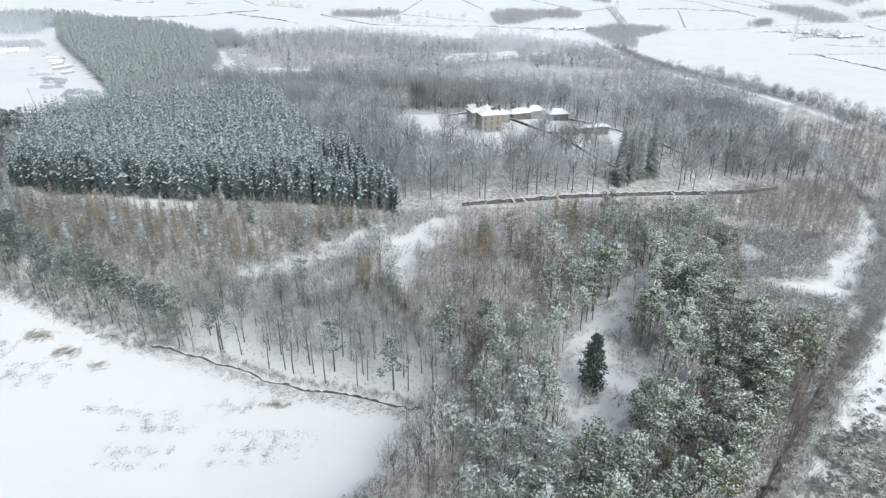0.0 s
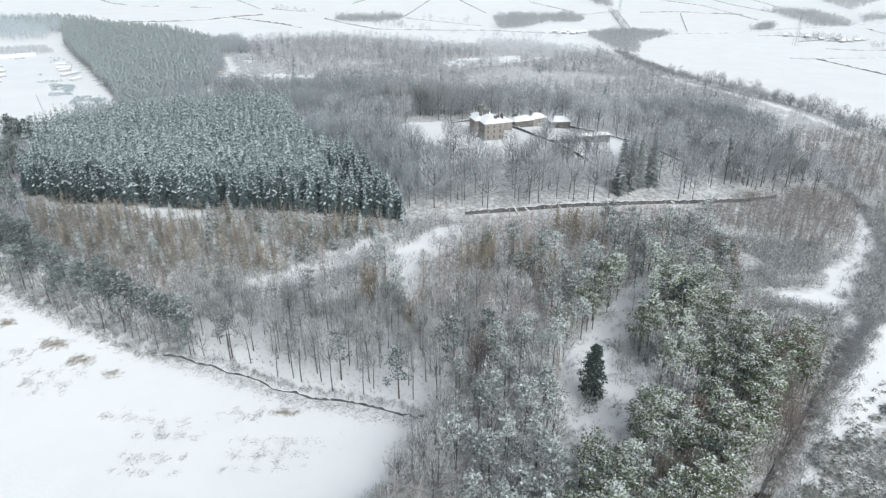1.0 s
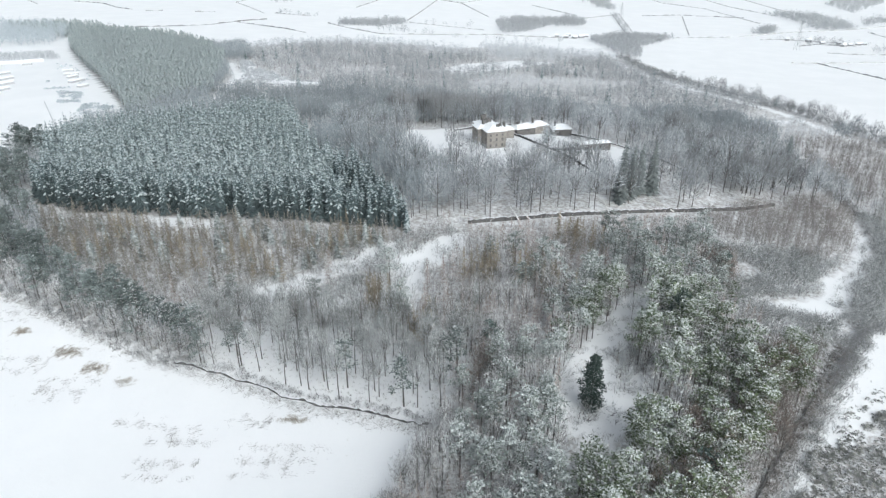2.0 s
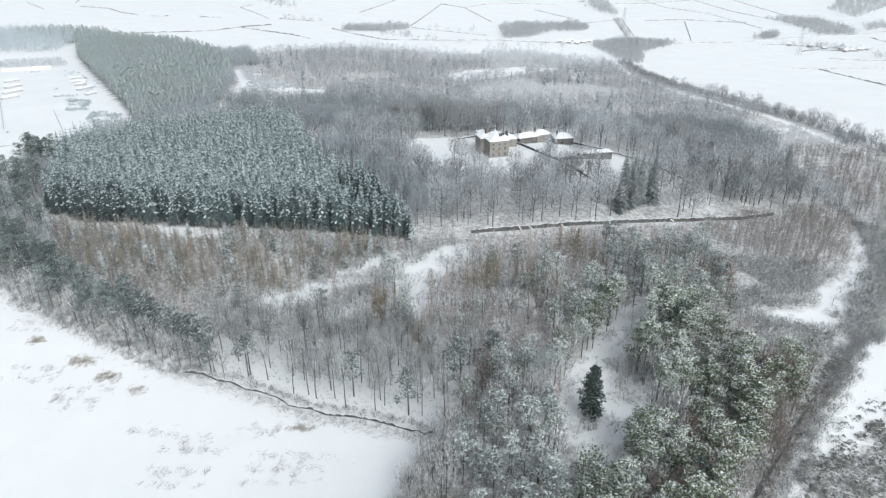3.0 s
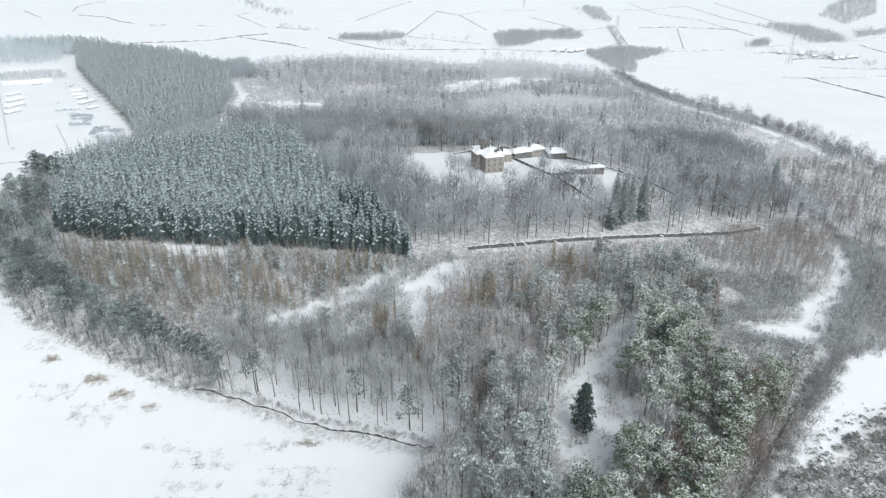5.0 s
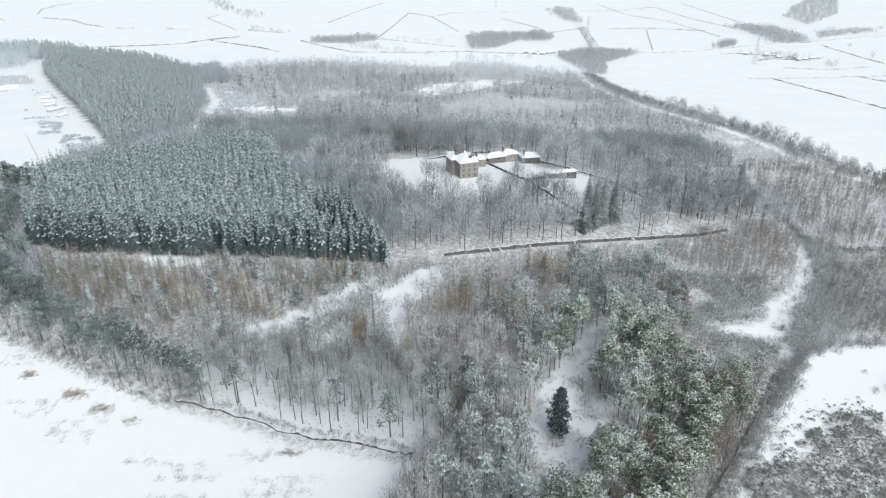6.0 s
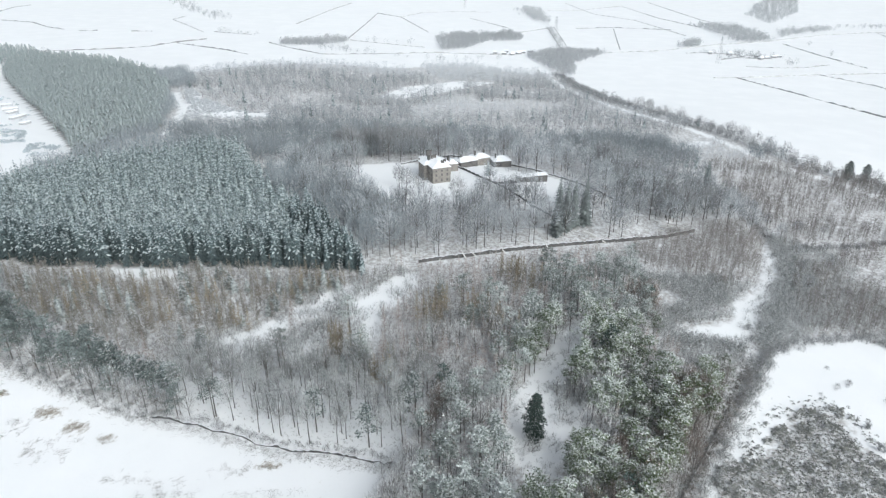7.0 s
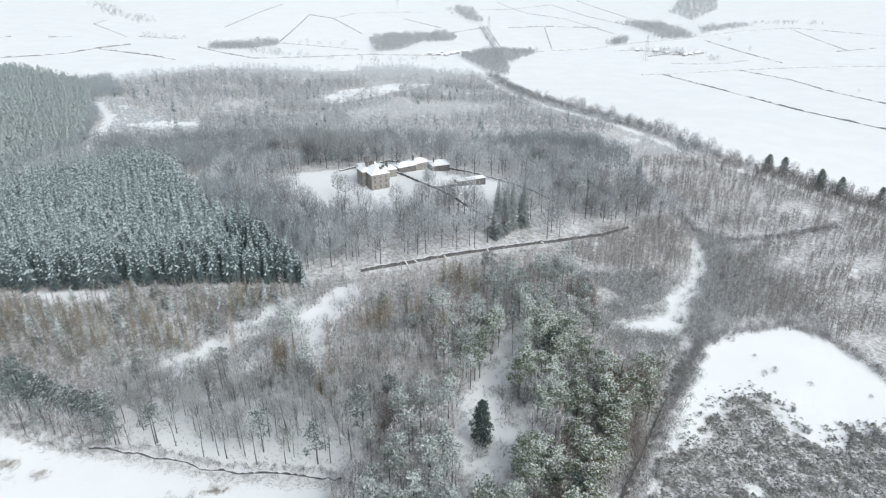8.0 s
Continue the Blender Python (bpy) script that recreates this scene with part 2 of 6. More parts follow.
OPEN_WOOD = [(13, 602), (55, 655), (153, 681), (200, 650), (242, 645), (268, 560), (240, 570), (194, 632), (132, 604), (47, 555), (17, 527)]
OPEN_EAST = [(214, 473), (258, 500), (282, 470), (269, 410), (242, 387), (235, 430)]
NORTH_STRIP = [(79, 942), (129, 928), (174, 895), (207, 883), (222, 862), (160, 817), (67, 784), (50, 830), (40, 900)]
NORTH_WOOD = [(-241, 790), (-204, 835), (-152, 873), (-79, 891), (-32, 884), (0, 877), (30, 850), (44, 800), (-52, 818), (-145, 822), (-228, 745)]
GARDEN_WALL = [(8, 253), (30, 258), (54, 264), (83, 270), (113, 277), (142, 286), (164, 298)]
TRACK = [(199, 281), (195, 265), (183, 246), (166, 223), (151, 205), (135, 185), (128, 189), (112, 190), (116, 197), (129, 200), (138, 202), (144, 215), (155, 225), (165, 231), (179, 252), (190, 274)]
LANE = [(60, 88), (76, 107), (91, 124), (108, 144), (129, 169), (150, 198), (183, 239), (203, 272), (207, 309), (211, 364), (226, 430)]
EAST_FIELD = [(79, 107), (87, 116), (93, 124), (104, 136), (114, 147), (125, 159), (137, 173), (146, 182), (155, 184), (165, 188), (177, 190), (191, 191), (196, 188), (200, 182), (203, 174), (202, 165), (200, 154), (197, 143), (190, 100), (150, 60), (45, 60), (64, 88)]
HEATH = [(82, 107), (88, 112), (88, 118), (95, 122), (106, 124), (117, 135), (127, 142), (136, 147), (147, 148), (148, 143), (147, 136), (145, 129), (148, 126), (151, 121), (158, 119), (168, 128), (171, 125), (176, 127), (180, 125), (190, 126), (190, 95), (150, 62), (50, 62), (68, 88)]
HEATH_HOLE = [(115, 108), (119, 108), (118, 104), (113, 104)]
GLADE = [(36, 152), (30, 138), (29, 130), (34, 122), (42, 123), (49, 130), (59, 144), (52, 151), (52, 161), (65, 178), (69, 194), (62, 190), (48, 168)]
STRIPS = [[(-70, 186), (-70, 199), (-61, 201), (-54, 207), (-47, 209), (-47, 203), (-54, 196), (-62, 188)],
          [(-46, 215), (-37, 221), (-32, 229), (-26, 231), (-18, 233), (-17, 227), (-27, 220), (-37, 210), (-45, 210)],
          [(-23, 216), (-15, 226), (-8, 235), (-4, 239), (5, 243), (6, 236), (1, 225), (-5, 217), (-11, 214), (-9, 205), (-11, 194), (-20, 193), (-19, 201), (-17, 206), (-22, 211)],
          [(-47, 191), (-38, 198), (-34, 204), (-32, 194), (-37, 190), (-45, 187)], [(-40, 176), (-35, 182), (-31, 176), (-36, 171)]]
LAWN = [(-58, 366), (-26, 396), (5, 402), (42, 388), (52, 356), (50, 330), (35, 318), (15, 322), (2, 312), (-8, 330), (-20, 352)]
GARDEN = [(44, 388), (53, 356), (66, 331), (76, 306), (105, 330), (122, 339), (103, 363), (84, 368), (52, 413)]
GLADE_NORTH = [(-18, 660), (14, 745), (86, 807), (129, 804), (72, 738), (14, 666)]
GLADE_EAST = [(218, 474), (240, 490), (264, 503), (270, 496), (248, 478), (228, 468)]
PATCH_WEST = [(-139, 250), (-112, 249), (-99, 246), (-100, 239), (-120, 240)]
EAST_HEDGE = [(368, 315), (352, 356), (341, 393), (312, 434), (290, 544), (254, 648), (232, 780), (228, 880)]
WOODS = [(-146, 187), (-109, 168), (-73, 154), (-42, 141), (-6, 130), (-8, 120), (-16, 102), (-45, 40), (20, 40), (60, 85), (76, 106), (150, 196), (191, 192), (203, 170), (215, 140), (420, 240), (366, 325), (341, 393), (310, 434), (290, 544), (254, 648), (226, 860), (207, 883), (174, 895), (129, 928), (79, 942), (40, 900), (0, 877), (-32, 884), (-79, 891), (-152, 873), (-204, 835), (-241, 790), (-377, 850), (-480, 840), (-226, 439), (-262, 360), (-214, 320), (-215, 240), (-180, 212)]
WALL_STRIP = [(-78, 152), (-42, 138), (-4, 128), (2, 140), (10, 158), (-20, 172), (-50, 178), (-80, 178)]
EAST_RIDE = [(x - 17, y - 4) for x, y in EAST_HEDGE]
CLEAR = [TRACK, GLADE, *STRIPS, LAWN, GARDEN, GLADE_NORTH, GLADE_EAST, PATCH_WEST, EAST_FIELD, FELLED]


def spaced(lo, hi, fine_lo, fine_hi, step, grow):
    mid = list(np.arange(fine_lo, fine_hi + step, step))
    s, v = step, mid[-1]
    while v < hi:
        s *= grow
        v += s
        mid.append(v)
    s, v = step, mid[0]
    while v > lo:
        s *= grow
        v -= s
        mid.insert(0, v)
    return np.array(mid)


def solid(name, verts, tris, mats, index=None, smooth=False):
    """A mesh from arrays of corners and triangles."""
    me = bpy.data.meshes.new(name)
    v, f = np.asarray(verts, np.float32), np.asarray(tris, np.int32)
    me.vertices.add(len(v))
    me.vertices.foreach_set("co", v.ravel())
    me.loops.add(f.size)
    me.loops.foreach_set("vertex_index", f.ravel())
    me.polygons.add(len(f))
    me.polygons.foreach_set("loop_start", np.arange(0, f.size, 3, dtype=np.int32))
    for m in mats:
        me.materials.append(m)
    if index is not None:
        me.polygons.foreach_set("material_index", np.asarray(index, np.int32))
    me.update(calc_edges=True)
    if not smooth:
        me.shade_flat()
    return me


def make_ground():
    xs, ys = spaced(-4300, 4300, -260, 380, 3.2, 1.1), spaced(-600, 4600, 60, 480, 3.2, 1.08)
    xs = np.concatenate([xs[xs < -490], np.arange(-488, -262, 6.0), xs[xs > -262]])
    ys = np.concatenate([ys[ys < 481], np.arange(486, 900, 6.0), ys[ys > 900]])
    gx, gy = np.meshgrid(xs, ys)
    gz = ground(gx, gy)
    n, m = gx.shape
    i = (np.arange(n - 1)[:, None] * m + np.arange(m - 1)[None]).ravel()
    tris = np.concatenate([np.stack([i, i + 1, i + m + 1], 1), np.stack([i, i + m + 1, i + m], 1)])
    me = solid("ground", np.stack([gx, gy, gz], -1).reshape(-1, 3), tris, [M_GROUND], smooth=True)
    wood = inside(WOODS, gx, gy) & (nearness(RIDE, gx, gy) > 3.8) & (nearness(EAST_RIDE, gx, gy) > 4.5) | (nearness(LANE[:8], gx, gy) < 8)
    for area in CLEAR:
        wood &= ~inside(area, gx, gy)
    for area in [GLADE, *STRIPS]:
        wood &= nearness(area + area[:1], gx, gy) > 2.4
    wood &= ~inside(WALL_STRIP, gx, gy)
    wood |= inside(HEATH, gx, gy) & ~inside(HEATH_HOLE, gx, gy)
    me.attributes.new("litter", "FLOAT", "POINT").data.foreach_set("value", wood.astype(np.float32).ravel())
    planted = (inside(PLANTATION, gx, gy) | inside(FAR_PLANTATION, gx, gy)) & (nearness(RIDE, gx, gy) > 9)
    me.attributes.new("needles", "FLOAT", "POINT").data.foreach_set("value", planted.astype(np.float32).ravel())
    ob = new("ground", me)
    tagged(ob, "rolling farmland and woodland floor under fresh snow", "ground", kind="structure")


make_ground()

# ---- tree patterns ----
rng = np.random.default_rng(7)


class Kit:
    """Gathers corners and triangles."""

    def __init__(self):
        self.v, self.f = [], []

    def tri(self, a, b, c):
        n = len(self.v)
        self.v += [a, b, c]
        self.f.append((n, n + 1, n + 2))

    def rod(self, p, q, r0, r1, n=3):
        p, q = np.asarray(p, float), np.asarray(q, float)
        d = q - p
        d = d / (np.linalg.norm(d) + 1e-9)
        a = np.cross(d, (0.31, 0.95, 0.02) if abs(d[2]) > 0.5 else (0, 0, 1))
        a /= np.linalg.norm(a)
        b = np.cross(d, a)
        k = len(self.v)
        for i in range(n):
            w = 2 * math.pi * i / n
            u = a * math.cos(w) + b * math.sin(w)
            self.v += [tuple(p + u * r0), tuple(q + u * r1)]
        for i in range(n):
            j = (i + 1) % n
            self.f += [(k + 2 * i, k + 2 * j, k + 2 * j + 1), (k + 2 * i, k + 2 * j + 1, k + 2 * i + 1)]

    def sliver(self, p, q, w):
        """A tapered twig or needle spray: a thin three-cornered blade."""
        p, q = np.asarray(p, float), np.asarray(q, float)
        side = np.cross(q - p, rng.normal(size=3))
        side *= w / (np.linalg.norm(side) + 1e-9)
        self.tri(tuple(p - side), tuple(p + side), tuple(q))

    def data(self):
        return np.array(self.v, float).reshape(-1, 3), np.array(self.f, int).reshape(-1, 3)


def spruce(h, r, whorls, per, fine=False, full=0.85, dark=0.0, slim=0.30):
    """dark: how far up the sheltered lower branches reach, which carry no snow and take a shade-darkened colour."""
    t, snowy, low = Kit(), Kit(), Kit()
    t.rod((0, 0, -0.3), (0, 0, h), 0.018 * h, 0.01, 5)
    for k in range(whorls):
        zf = 0.10 + 0.88 * k / (whorls - 1)
        for j in range(per):
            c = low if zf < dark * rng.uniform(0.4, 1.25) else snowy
            ang = 2 * math.pi * (j + 0.5 * (k % 2) + rng.uniform(-0.25, 0.25)) / per
            ln = r * (1 - zf) ** full * rng.uniform(0.65, 1.25) + 0.12 * r
            z = h * zf + rng.uniform(-0.02, 0.02) * h
            ux, uy = math.cos(ang), math.sin(ang)
            drop = rng.uniform(0.22, 0.5) * ln
            w = slim * ln + 0.1
            root = (0, 0, z)
            mid = (ux * ln * 0.55, uy * ln * 0.55, z - drop * 0.3)
            left = (ux * ln * 0.5 - uy * w, uy * ln * 0.5 + ux * w, z - drop * 0.75)
            right = (ux * ln * 0.5 + uy * w, uy * ln * 0.5 - ux * w, z - drop * 0.75)
            tip = (ux * ln, uy * ln, z - drop)
            if fine:
                for s in range(5):
                    f = 0.25 + 0.17 * s
                    at = (ux * ln * f, uy * ln * f, z - drop * f)
                    for sgn in (-1, 1):
                        wl2 = w * (1.25 - f) * rng.uniform(0.8, 1.3)
                        c.sliver(at, (at[0] + ux * 0.3 * ln - sgn * uy * wl2, at[1] + uy * 0.3 * ln + sgn * ux * wl2, at[2] - 0.25 * wl2 - 0.05), 0.16)
            n = len(c.v)
            c.v += [root, left, mid, right, tip]
            c.f += [(n, n + 2, n + 1), (n, n + 3, n + 2), (n + 1, n + 2, n + 4), (n + 2, n + 3, n + 4)]
    snowy.rod((0, 0, h * 0.93), (0, 0, h * 1.03), 0.09, 0.01, 3)
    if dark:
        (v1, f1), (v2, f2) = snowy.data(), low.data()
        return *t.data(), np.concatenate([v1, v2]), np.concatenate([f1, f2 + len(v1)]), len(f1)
    return *t.data(), *snowy.data()


def conifer(h, r, whorls, per):
    """A plantation spruce deeper in the stand: a stem and drooping three-cornered boughs."""
    t, c = Kit(), Kit()
    t.rod((0, 0, -0.3), (0, 0, h), 0.014 * h, 0.01, 3)
    for k in range(whorls):
        zf = 0.16 + 0.81 * k / (whorls - 1)
        for j in range(per):
            ang = 2 * math.pi * (j + 0.5 * (k % 2) + rng.uniform(-0.3, 0.3)) / per
            ln = r * (1 - zf) ** 0.78 * rng.uniform(0.6, 1.25) + 0.3
            ux, uy, w = math.cos(ang), math.sin(ang), 0.36 * ln
            z, drop = h * (zf + rng.uniform(-0.025, 0.025)), rng.uniform(0.2, 0.5) * ln
            n = len(c.v)
            c.v += [(ux * 0.1 * ln, uy * 0.1 * ln, z + 0.1 * ln), (ux * ln * 0.6 - uy * w, uy * ln * 0.6 + ux * w, z - drop * 0.8), (ux * ln, uy * ln, z - drop), (ux * ln * 0.6 + uy * w, uy * ln * 0.6 - ux * w, z - drop * 0.8)]
            c.f += [(n, n + 2, n + 1), (n, n + 3, n + 2)]
    c.rod((0, 0, h * 0.94), (0, 0, h * 1.01), 0.12, 0.01, 3)
    return *t.data(), *c.data()


def shaggy(h, r, boughs, low=0.1):
    """A far round-topped conifer: boughs set over an egg-shaped crown."""
    t, c = Kit(), Kit()
    t.rod((0, 0, -0.3), (0, 0, h * 0.9), 0.013 * h, 0.02, 3)
    for i in range(boughs):
        f = low + (1 - low) * ((i + rng.uniform()) / boughs) ** 0.8
        g = (f - low) / (1 - low)
        wide = r * math.sqrt(max(0.03, 1 - g ** 2.2)) * (0.6 + 0.4 * min(1, g * 4)) * rng.uniform(0.75, 1.12)
        a = i * 2.4 + rng.uniform(-0.5, 0.5)
        u = np.array((math.cos(a), math.sin(a), 0.0))
        v = np.array((-u[1], u[0], 0.0))
        b = rng.uniform(0.16, 0.27) * r
        top = u * wide * 0.55 + (0, 0, h * f + 0.55 * b)
        foot = u * wide + (0, 0, h * f - 0.8 * b)
        c.tri(tuple(top), tuple(foot - v * b), tuple(foot + v * b))
    return *t.data(), *c.data()


def crown_tree(h, limbs, twigs, spread, width, fork=0.4, stout=1.0, plain=False):
    """A leafless tree with a domed crown: curved limbs fan out from the fork and fine twigs fill the outer shell."""
    t, c = Kit(), Kit()
    lean = rng.normal(size=2) * 0.025 * h
    k = [np.array((lean[0] * f * f + 0.006 * h * math.sin(9 * f), lean[1] * f * f, h * f)) for f in (-0.02, fork * 0.5, fork, 0.62, 0.86)]
    for a, b, r0, r1 in zip(k, k[1:], (0.0125, 0.0105, 0.0085, 0.005), (0.0105, 0.0085, 0.005, 0.0015)):
        t.rod(a, b, r0 * h * stout, r1 * h * stout, 3 if plain else 5)
    root = k[2]
    zc = h * (0.45 + 0.4 * fork)
    bend = rng.uniform(0, 6, 4)

    def shell(d):
        """A point of the lumpy dome in direction d from its middle."""
        w = 0.86 + 0.13 * math.sin(3.1 * d[0] + bend[0]) * math.sin(2.7 * d[1] + bend[1]) + 0.11 * math.sin(7 * d[0] + 5 * d[2] + bend[2]) * math.cos(6 * d[1] + bend[3])
        tall = (h - zc) if d[2] > 0 else (zc - fork * h * 0.85)
        return np.array((lean[0] * 0.7 + d[0] * spread * h * w, lean[1] * 0.7 + d[1] * spread * h * w, zc + d[2] * tall * w))

    for i in range(limbs):
        up = -0.1 + 1.0 * (i + rng.uniform()) / limbs
        ang = i * 2.4 + rng.uniform(-0.4, 0.4)
        flat = math.sqrt(max(0.02, 1 - up * up))
        end = shell((math.cos(ang) * flat, math.sin(ang) * flat, up))
        f0 = fork * 0.9 + (0.66 - fork) * max(0.0, up) * rng.uniform(0.3, 0.8)
        at = np.array((lean[0] * f0 * f0, lean[1] * f0 * f0, h * f0))

        def on(g):
            return at + (end - at) * (g ** 0.85, g ** 0.85, g ** 1.25)

        steps = (0.0, 0.5, 0.92) if plain else (0.0, 0.35, 0.68, 0.95)
        for g0, g1 in zip(steps, steps[1:]):
            if plain:
                c.sliver(on(g0), on(g1), width * 1.5)
            else:
                t.rod(on(g0), on(g1), 0.0055 * h * (1 - 0.8 * g0) * stout, 0.0055 * h * (1 - 0.8 * g1) * stout, 3)
    for _ in range(twigs):
        d = rng.normal(size=3) + (0, 0, 0.35)
        d /= np.linalg.norm(d)
        p = shell(d)
        q = root + (p - root) * rng.uniform(0.45, 1.0) ** 0.6
        out = q - root
        out = out / (np.linalg.norm(out) + 1e-6) + rng.normal(size=3) * 0.42
        c.sliver(q - out * h * 0.03, q + out * h * rng.uniform(0.015, 0.045), width * rng.uniform(0.7, 1.2))
    return *t.data(), *c.data()


def snow_pine(h, limbs, needles, caps, size, bare=0.45, spread=0.17):
    """A pine whose needle clumps each carry a cap of snow; the last number splits needles from snow."""
    t, c, s = Kit(), Kit(), Kit()
    lean = rng.normal(size=2) * 0.02 * h
    k = [np.array((lean[0] * f * f, lean[1] * f * f, h * f)) for f in (-0.02, 0.35, 0.7, 0.97)]
    for a, b, r0, r1 in zip(k, k[1:], (0.015, 0.012, 0.008), (0.012, 0.008, 0.002)):
        t.rod(a, b, r0 * h, r1 * h, 5)
    spots = [(np.array((lean[0], lean[1], h * 0.97)), h * 0.06)]
    for i in range(limbs):
        f = bare + (0.97 - bare) * (i + rng.uniform(0, 0.8)) / limbs
        at = np.array((lean[0] * f * f, lean[1] * f * f, h * f))
        ang = i * 2.4 + rng.uniform(-0.6, 0.6)
        ln = h * spread * (1.15 - 0.8 * ((f - bare) / (1 - bare)) ** 1.6) * rng.uniform(0.55, 1.2)
        tip = at + (math.cos(ang) * ln, math.sin(ang) * ln, ln * rng.uniform(0.0, 0.4))
        t.rod(at, tip, 0.0045 * h, 0.0018 * h, 3)
        for g in (0.55, 1.0):
            spots.append((at + (tip - at) * g + rng.normal(size=3) * 0.2, h * 0.085 * rng.uniform(0.7, 1.3)))
    for p, wide in spots:
        clump(c, p, wide, wide * 0.45, needles, size)
        for _ in range(rng.integers(caps // 2, caps + 3)):
            a, e = rng.uniform(0, 2 * math.pi), 0.85 * rng.uniform(0.05, 1.0) ** 0.5
            q = p + np.array((math.cos(a) * e * wide, math.sin(a) * e * wide, wide * 0.5 * math.sqrt(1.05 - e * e) + 0.05))
            u, v = rng.normal(size=3) * (1, 1, 0.25), rng.normal(size=3) * (1, 1, 0.25)
            u, v = u * size * 0.75 / np.linalg.norm(u), v * size * 0.75 / np.linalg.norm(v)
            s.tri(tuple(q - u), tuple(q + u * 0.6 + v * 0.4), tuple(q + v - u * 0.2))
    (v1, f1), (v2, f2) = c.data(), s.data()
    return *t.data(), np.concatenate([v1, v2]), np.concatenate([f1, f2 + len(v1)]), len(f1)


def evergreen(h, r, tufts):
    """A dense column of ragged dark foliage."""
    t, c = Kit(), Kit()
    t.rod((0, 0, -0.3), (0, 0, h * 0.95), 0.016 * h, 0.02, 6)
    for i in range(tufts):
        f = 0.06 + 0.92 * (i + rng.uniform()) / tufts
        wide = r * min(1.0, 0.55 + 1.6 * f) * (1 - max(0.0, f - 0.55) / 0.5) ** 0.8 * rng.uniform(0.45, 1.15)
        a = i * 2.4 + rng.uniform(-0.5, 0.5)
        tip = np.array((math.cos(a) * wide, math.sin(a) * wide, h * f - 0.25 * wide))
        t.rod((0, 0, h * f), tip, 0.05, 0.02, 3)
        clump(c, tip * (0.8, 0.8, 1), 0.75, 0.42, 26, 0.5)
        clump(c, tip * (0.4, 0.4, 1) + (0, 0, 0.12 * wide), 0.7, 0.5, 14, 0.5)
    return *t.data(), *c.data()


def clump(c, at, rx, rz, count, size):
    for _ in range(count):
        d = rng.normal(size=3)
        d /= np.linalg.norm(d)
        d *= rng.uniform(0.3, 1.0) ** 0.5
        p = np.array(at) + d * (rx, rx, rz)
        a, b = rng.normal(size=3), rng.normal(size=3)
        a[2] *= 0.45
        b[2] *= 0.45
        a *= size / np.linalg.norm(a)
        b *= size / np.linalg.norm(b)
        c.tri(tuple(p - a * 0.6), tuple(p + a * 0.6 + b * 0.25), tuple(p + b + d * size * 0.4))


def bush(h, twigs, width, wide=0.75):
    """A dense rounded bush of fine twigs."""
    t, c = Kit(), Kit()
    for _ in range(3):
        t.rod((rng.normal() * 0.05 * h, rng.normal() * 0.05 * h, -0.15), (rng.normal() * 0.2 * h, rng.normal() * 0.2 * h, 0.55 * h), 0.018 * h, 0.006 * h, 3)
    for _ in range(twigs):
        a, e = rng.uniform(0, 2 * math.pi), rng.uniform(0.05, 1.5)
        d = np.array((math.cos(a) * math.cos(e) * wide, math.sin(a) * math.cos(e) * wide, math.sin(e))) * h
        f = rng.uniform(0.3, 1.0) ** 0.6 * 0.85
        p = d * f
        c.sliver(p, p + d * rng.uniform(0.08, 0.22) + rng.normal(size=3) * 0.09 * h, width)
    return *t.data(), *c.data()


def orb(h, r, twigs, width, low=0.2):
    """A leafless tree with a hazy rounded crown of fine twigs."""
    t, c = Kit(), Kit()
    t.rod((0, 0, -0.3), (0, 0, h * 0.6), 0.016 * h, 0.008 * h, 4)
    mid, half = h * (1 + low) / 2, h * (1 - low) / 2
    for i in range(7):
        a = i * 2.4
        c.rod((0, 0, h * rng.uniform(0.2, 0.45)), (math.cos(a) * r * 0.7, math.sin(a) * r * 0.7, h * rng.uniform(0.55, 0.9)), 0.007 * h, 0.002 * h, 3)
    for _ in range(twigs):
        d = rng.normal(size=3)
        d *= rng.uniform(0.15, 1.0) ** 0.45 / np.linalg.norm(d)
        lump = 0.85 + 0.2 * math.sin(4 * d[0] + 5 * d[1]) * math.cos(4 * d[2])
        p = np.array((0, 0, mid)) + d * (r * lump, r * lump, half * lump)
        c.sliver(p, p + (d * 0.6 + rng.normal(size=3) * 0.45) * 0.11 * h, width)
    return *t.data(), *c.data()


def puff(h, blades, spread, width, low=0.15, stems=1):
    """A plain far leafless tree: stems and a loose crown of twig sprays."""
    t, c = Kit(), Kit()
    tips = []
    for i in range(stems):
        lean = rng.normal(size=2) * 0.04 * h * (1 + stems)
        tips.append(np.array((lean[0], lean[1], h * 0.85)))
        t.rod((lean[0] * 0.3, lean[1] * 0.3, -0.2), tips[-1], 0.0065 * h, 0.002 * h, 3)
    for i in range(blades):
        top = tips[i % stems]
        f = low + (0.9 - low) * rng.uniform() ** 0.8
        p = top * (f, f, f / 0.85)
        ang = rng.uniform(0, 2 * math.pi)
        bulge = (f - 0.5 - low / 2) / (0.52 - low / 2)
        out = spread * h * math.sqrt(max(0.05, 1 - bulge * bulge)) * rng.uniform(0.55, 1.1)
        c.sliver(p, p + (math.cos(ang) * out, math.sin(ang) * out, h * rng.uniform(-0.02, 0.13)), width)
        q = p + (math.cos(ang) * out * 0.6, math.sin(ang) * out * 0.6, h * 0.05)
        c.sliver(q, q + rng.normal(size=3) * (0.1, 0.1, 0.07) * h, width * 0.8)
    return *t.data(), *c.data()


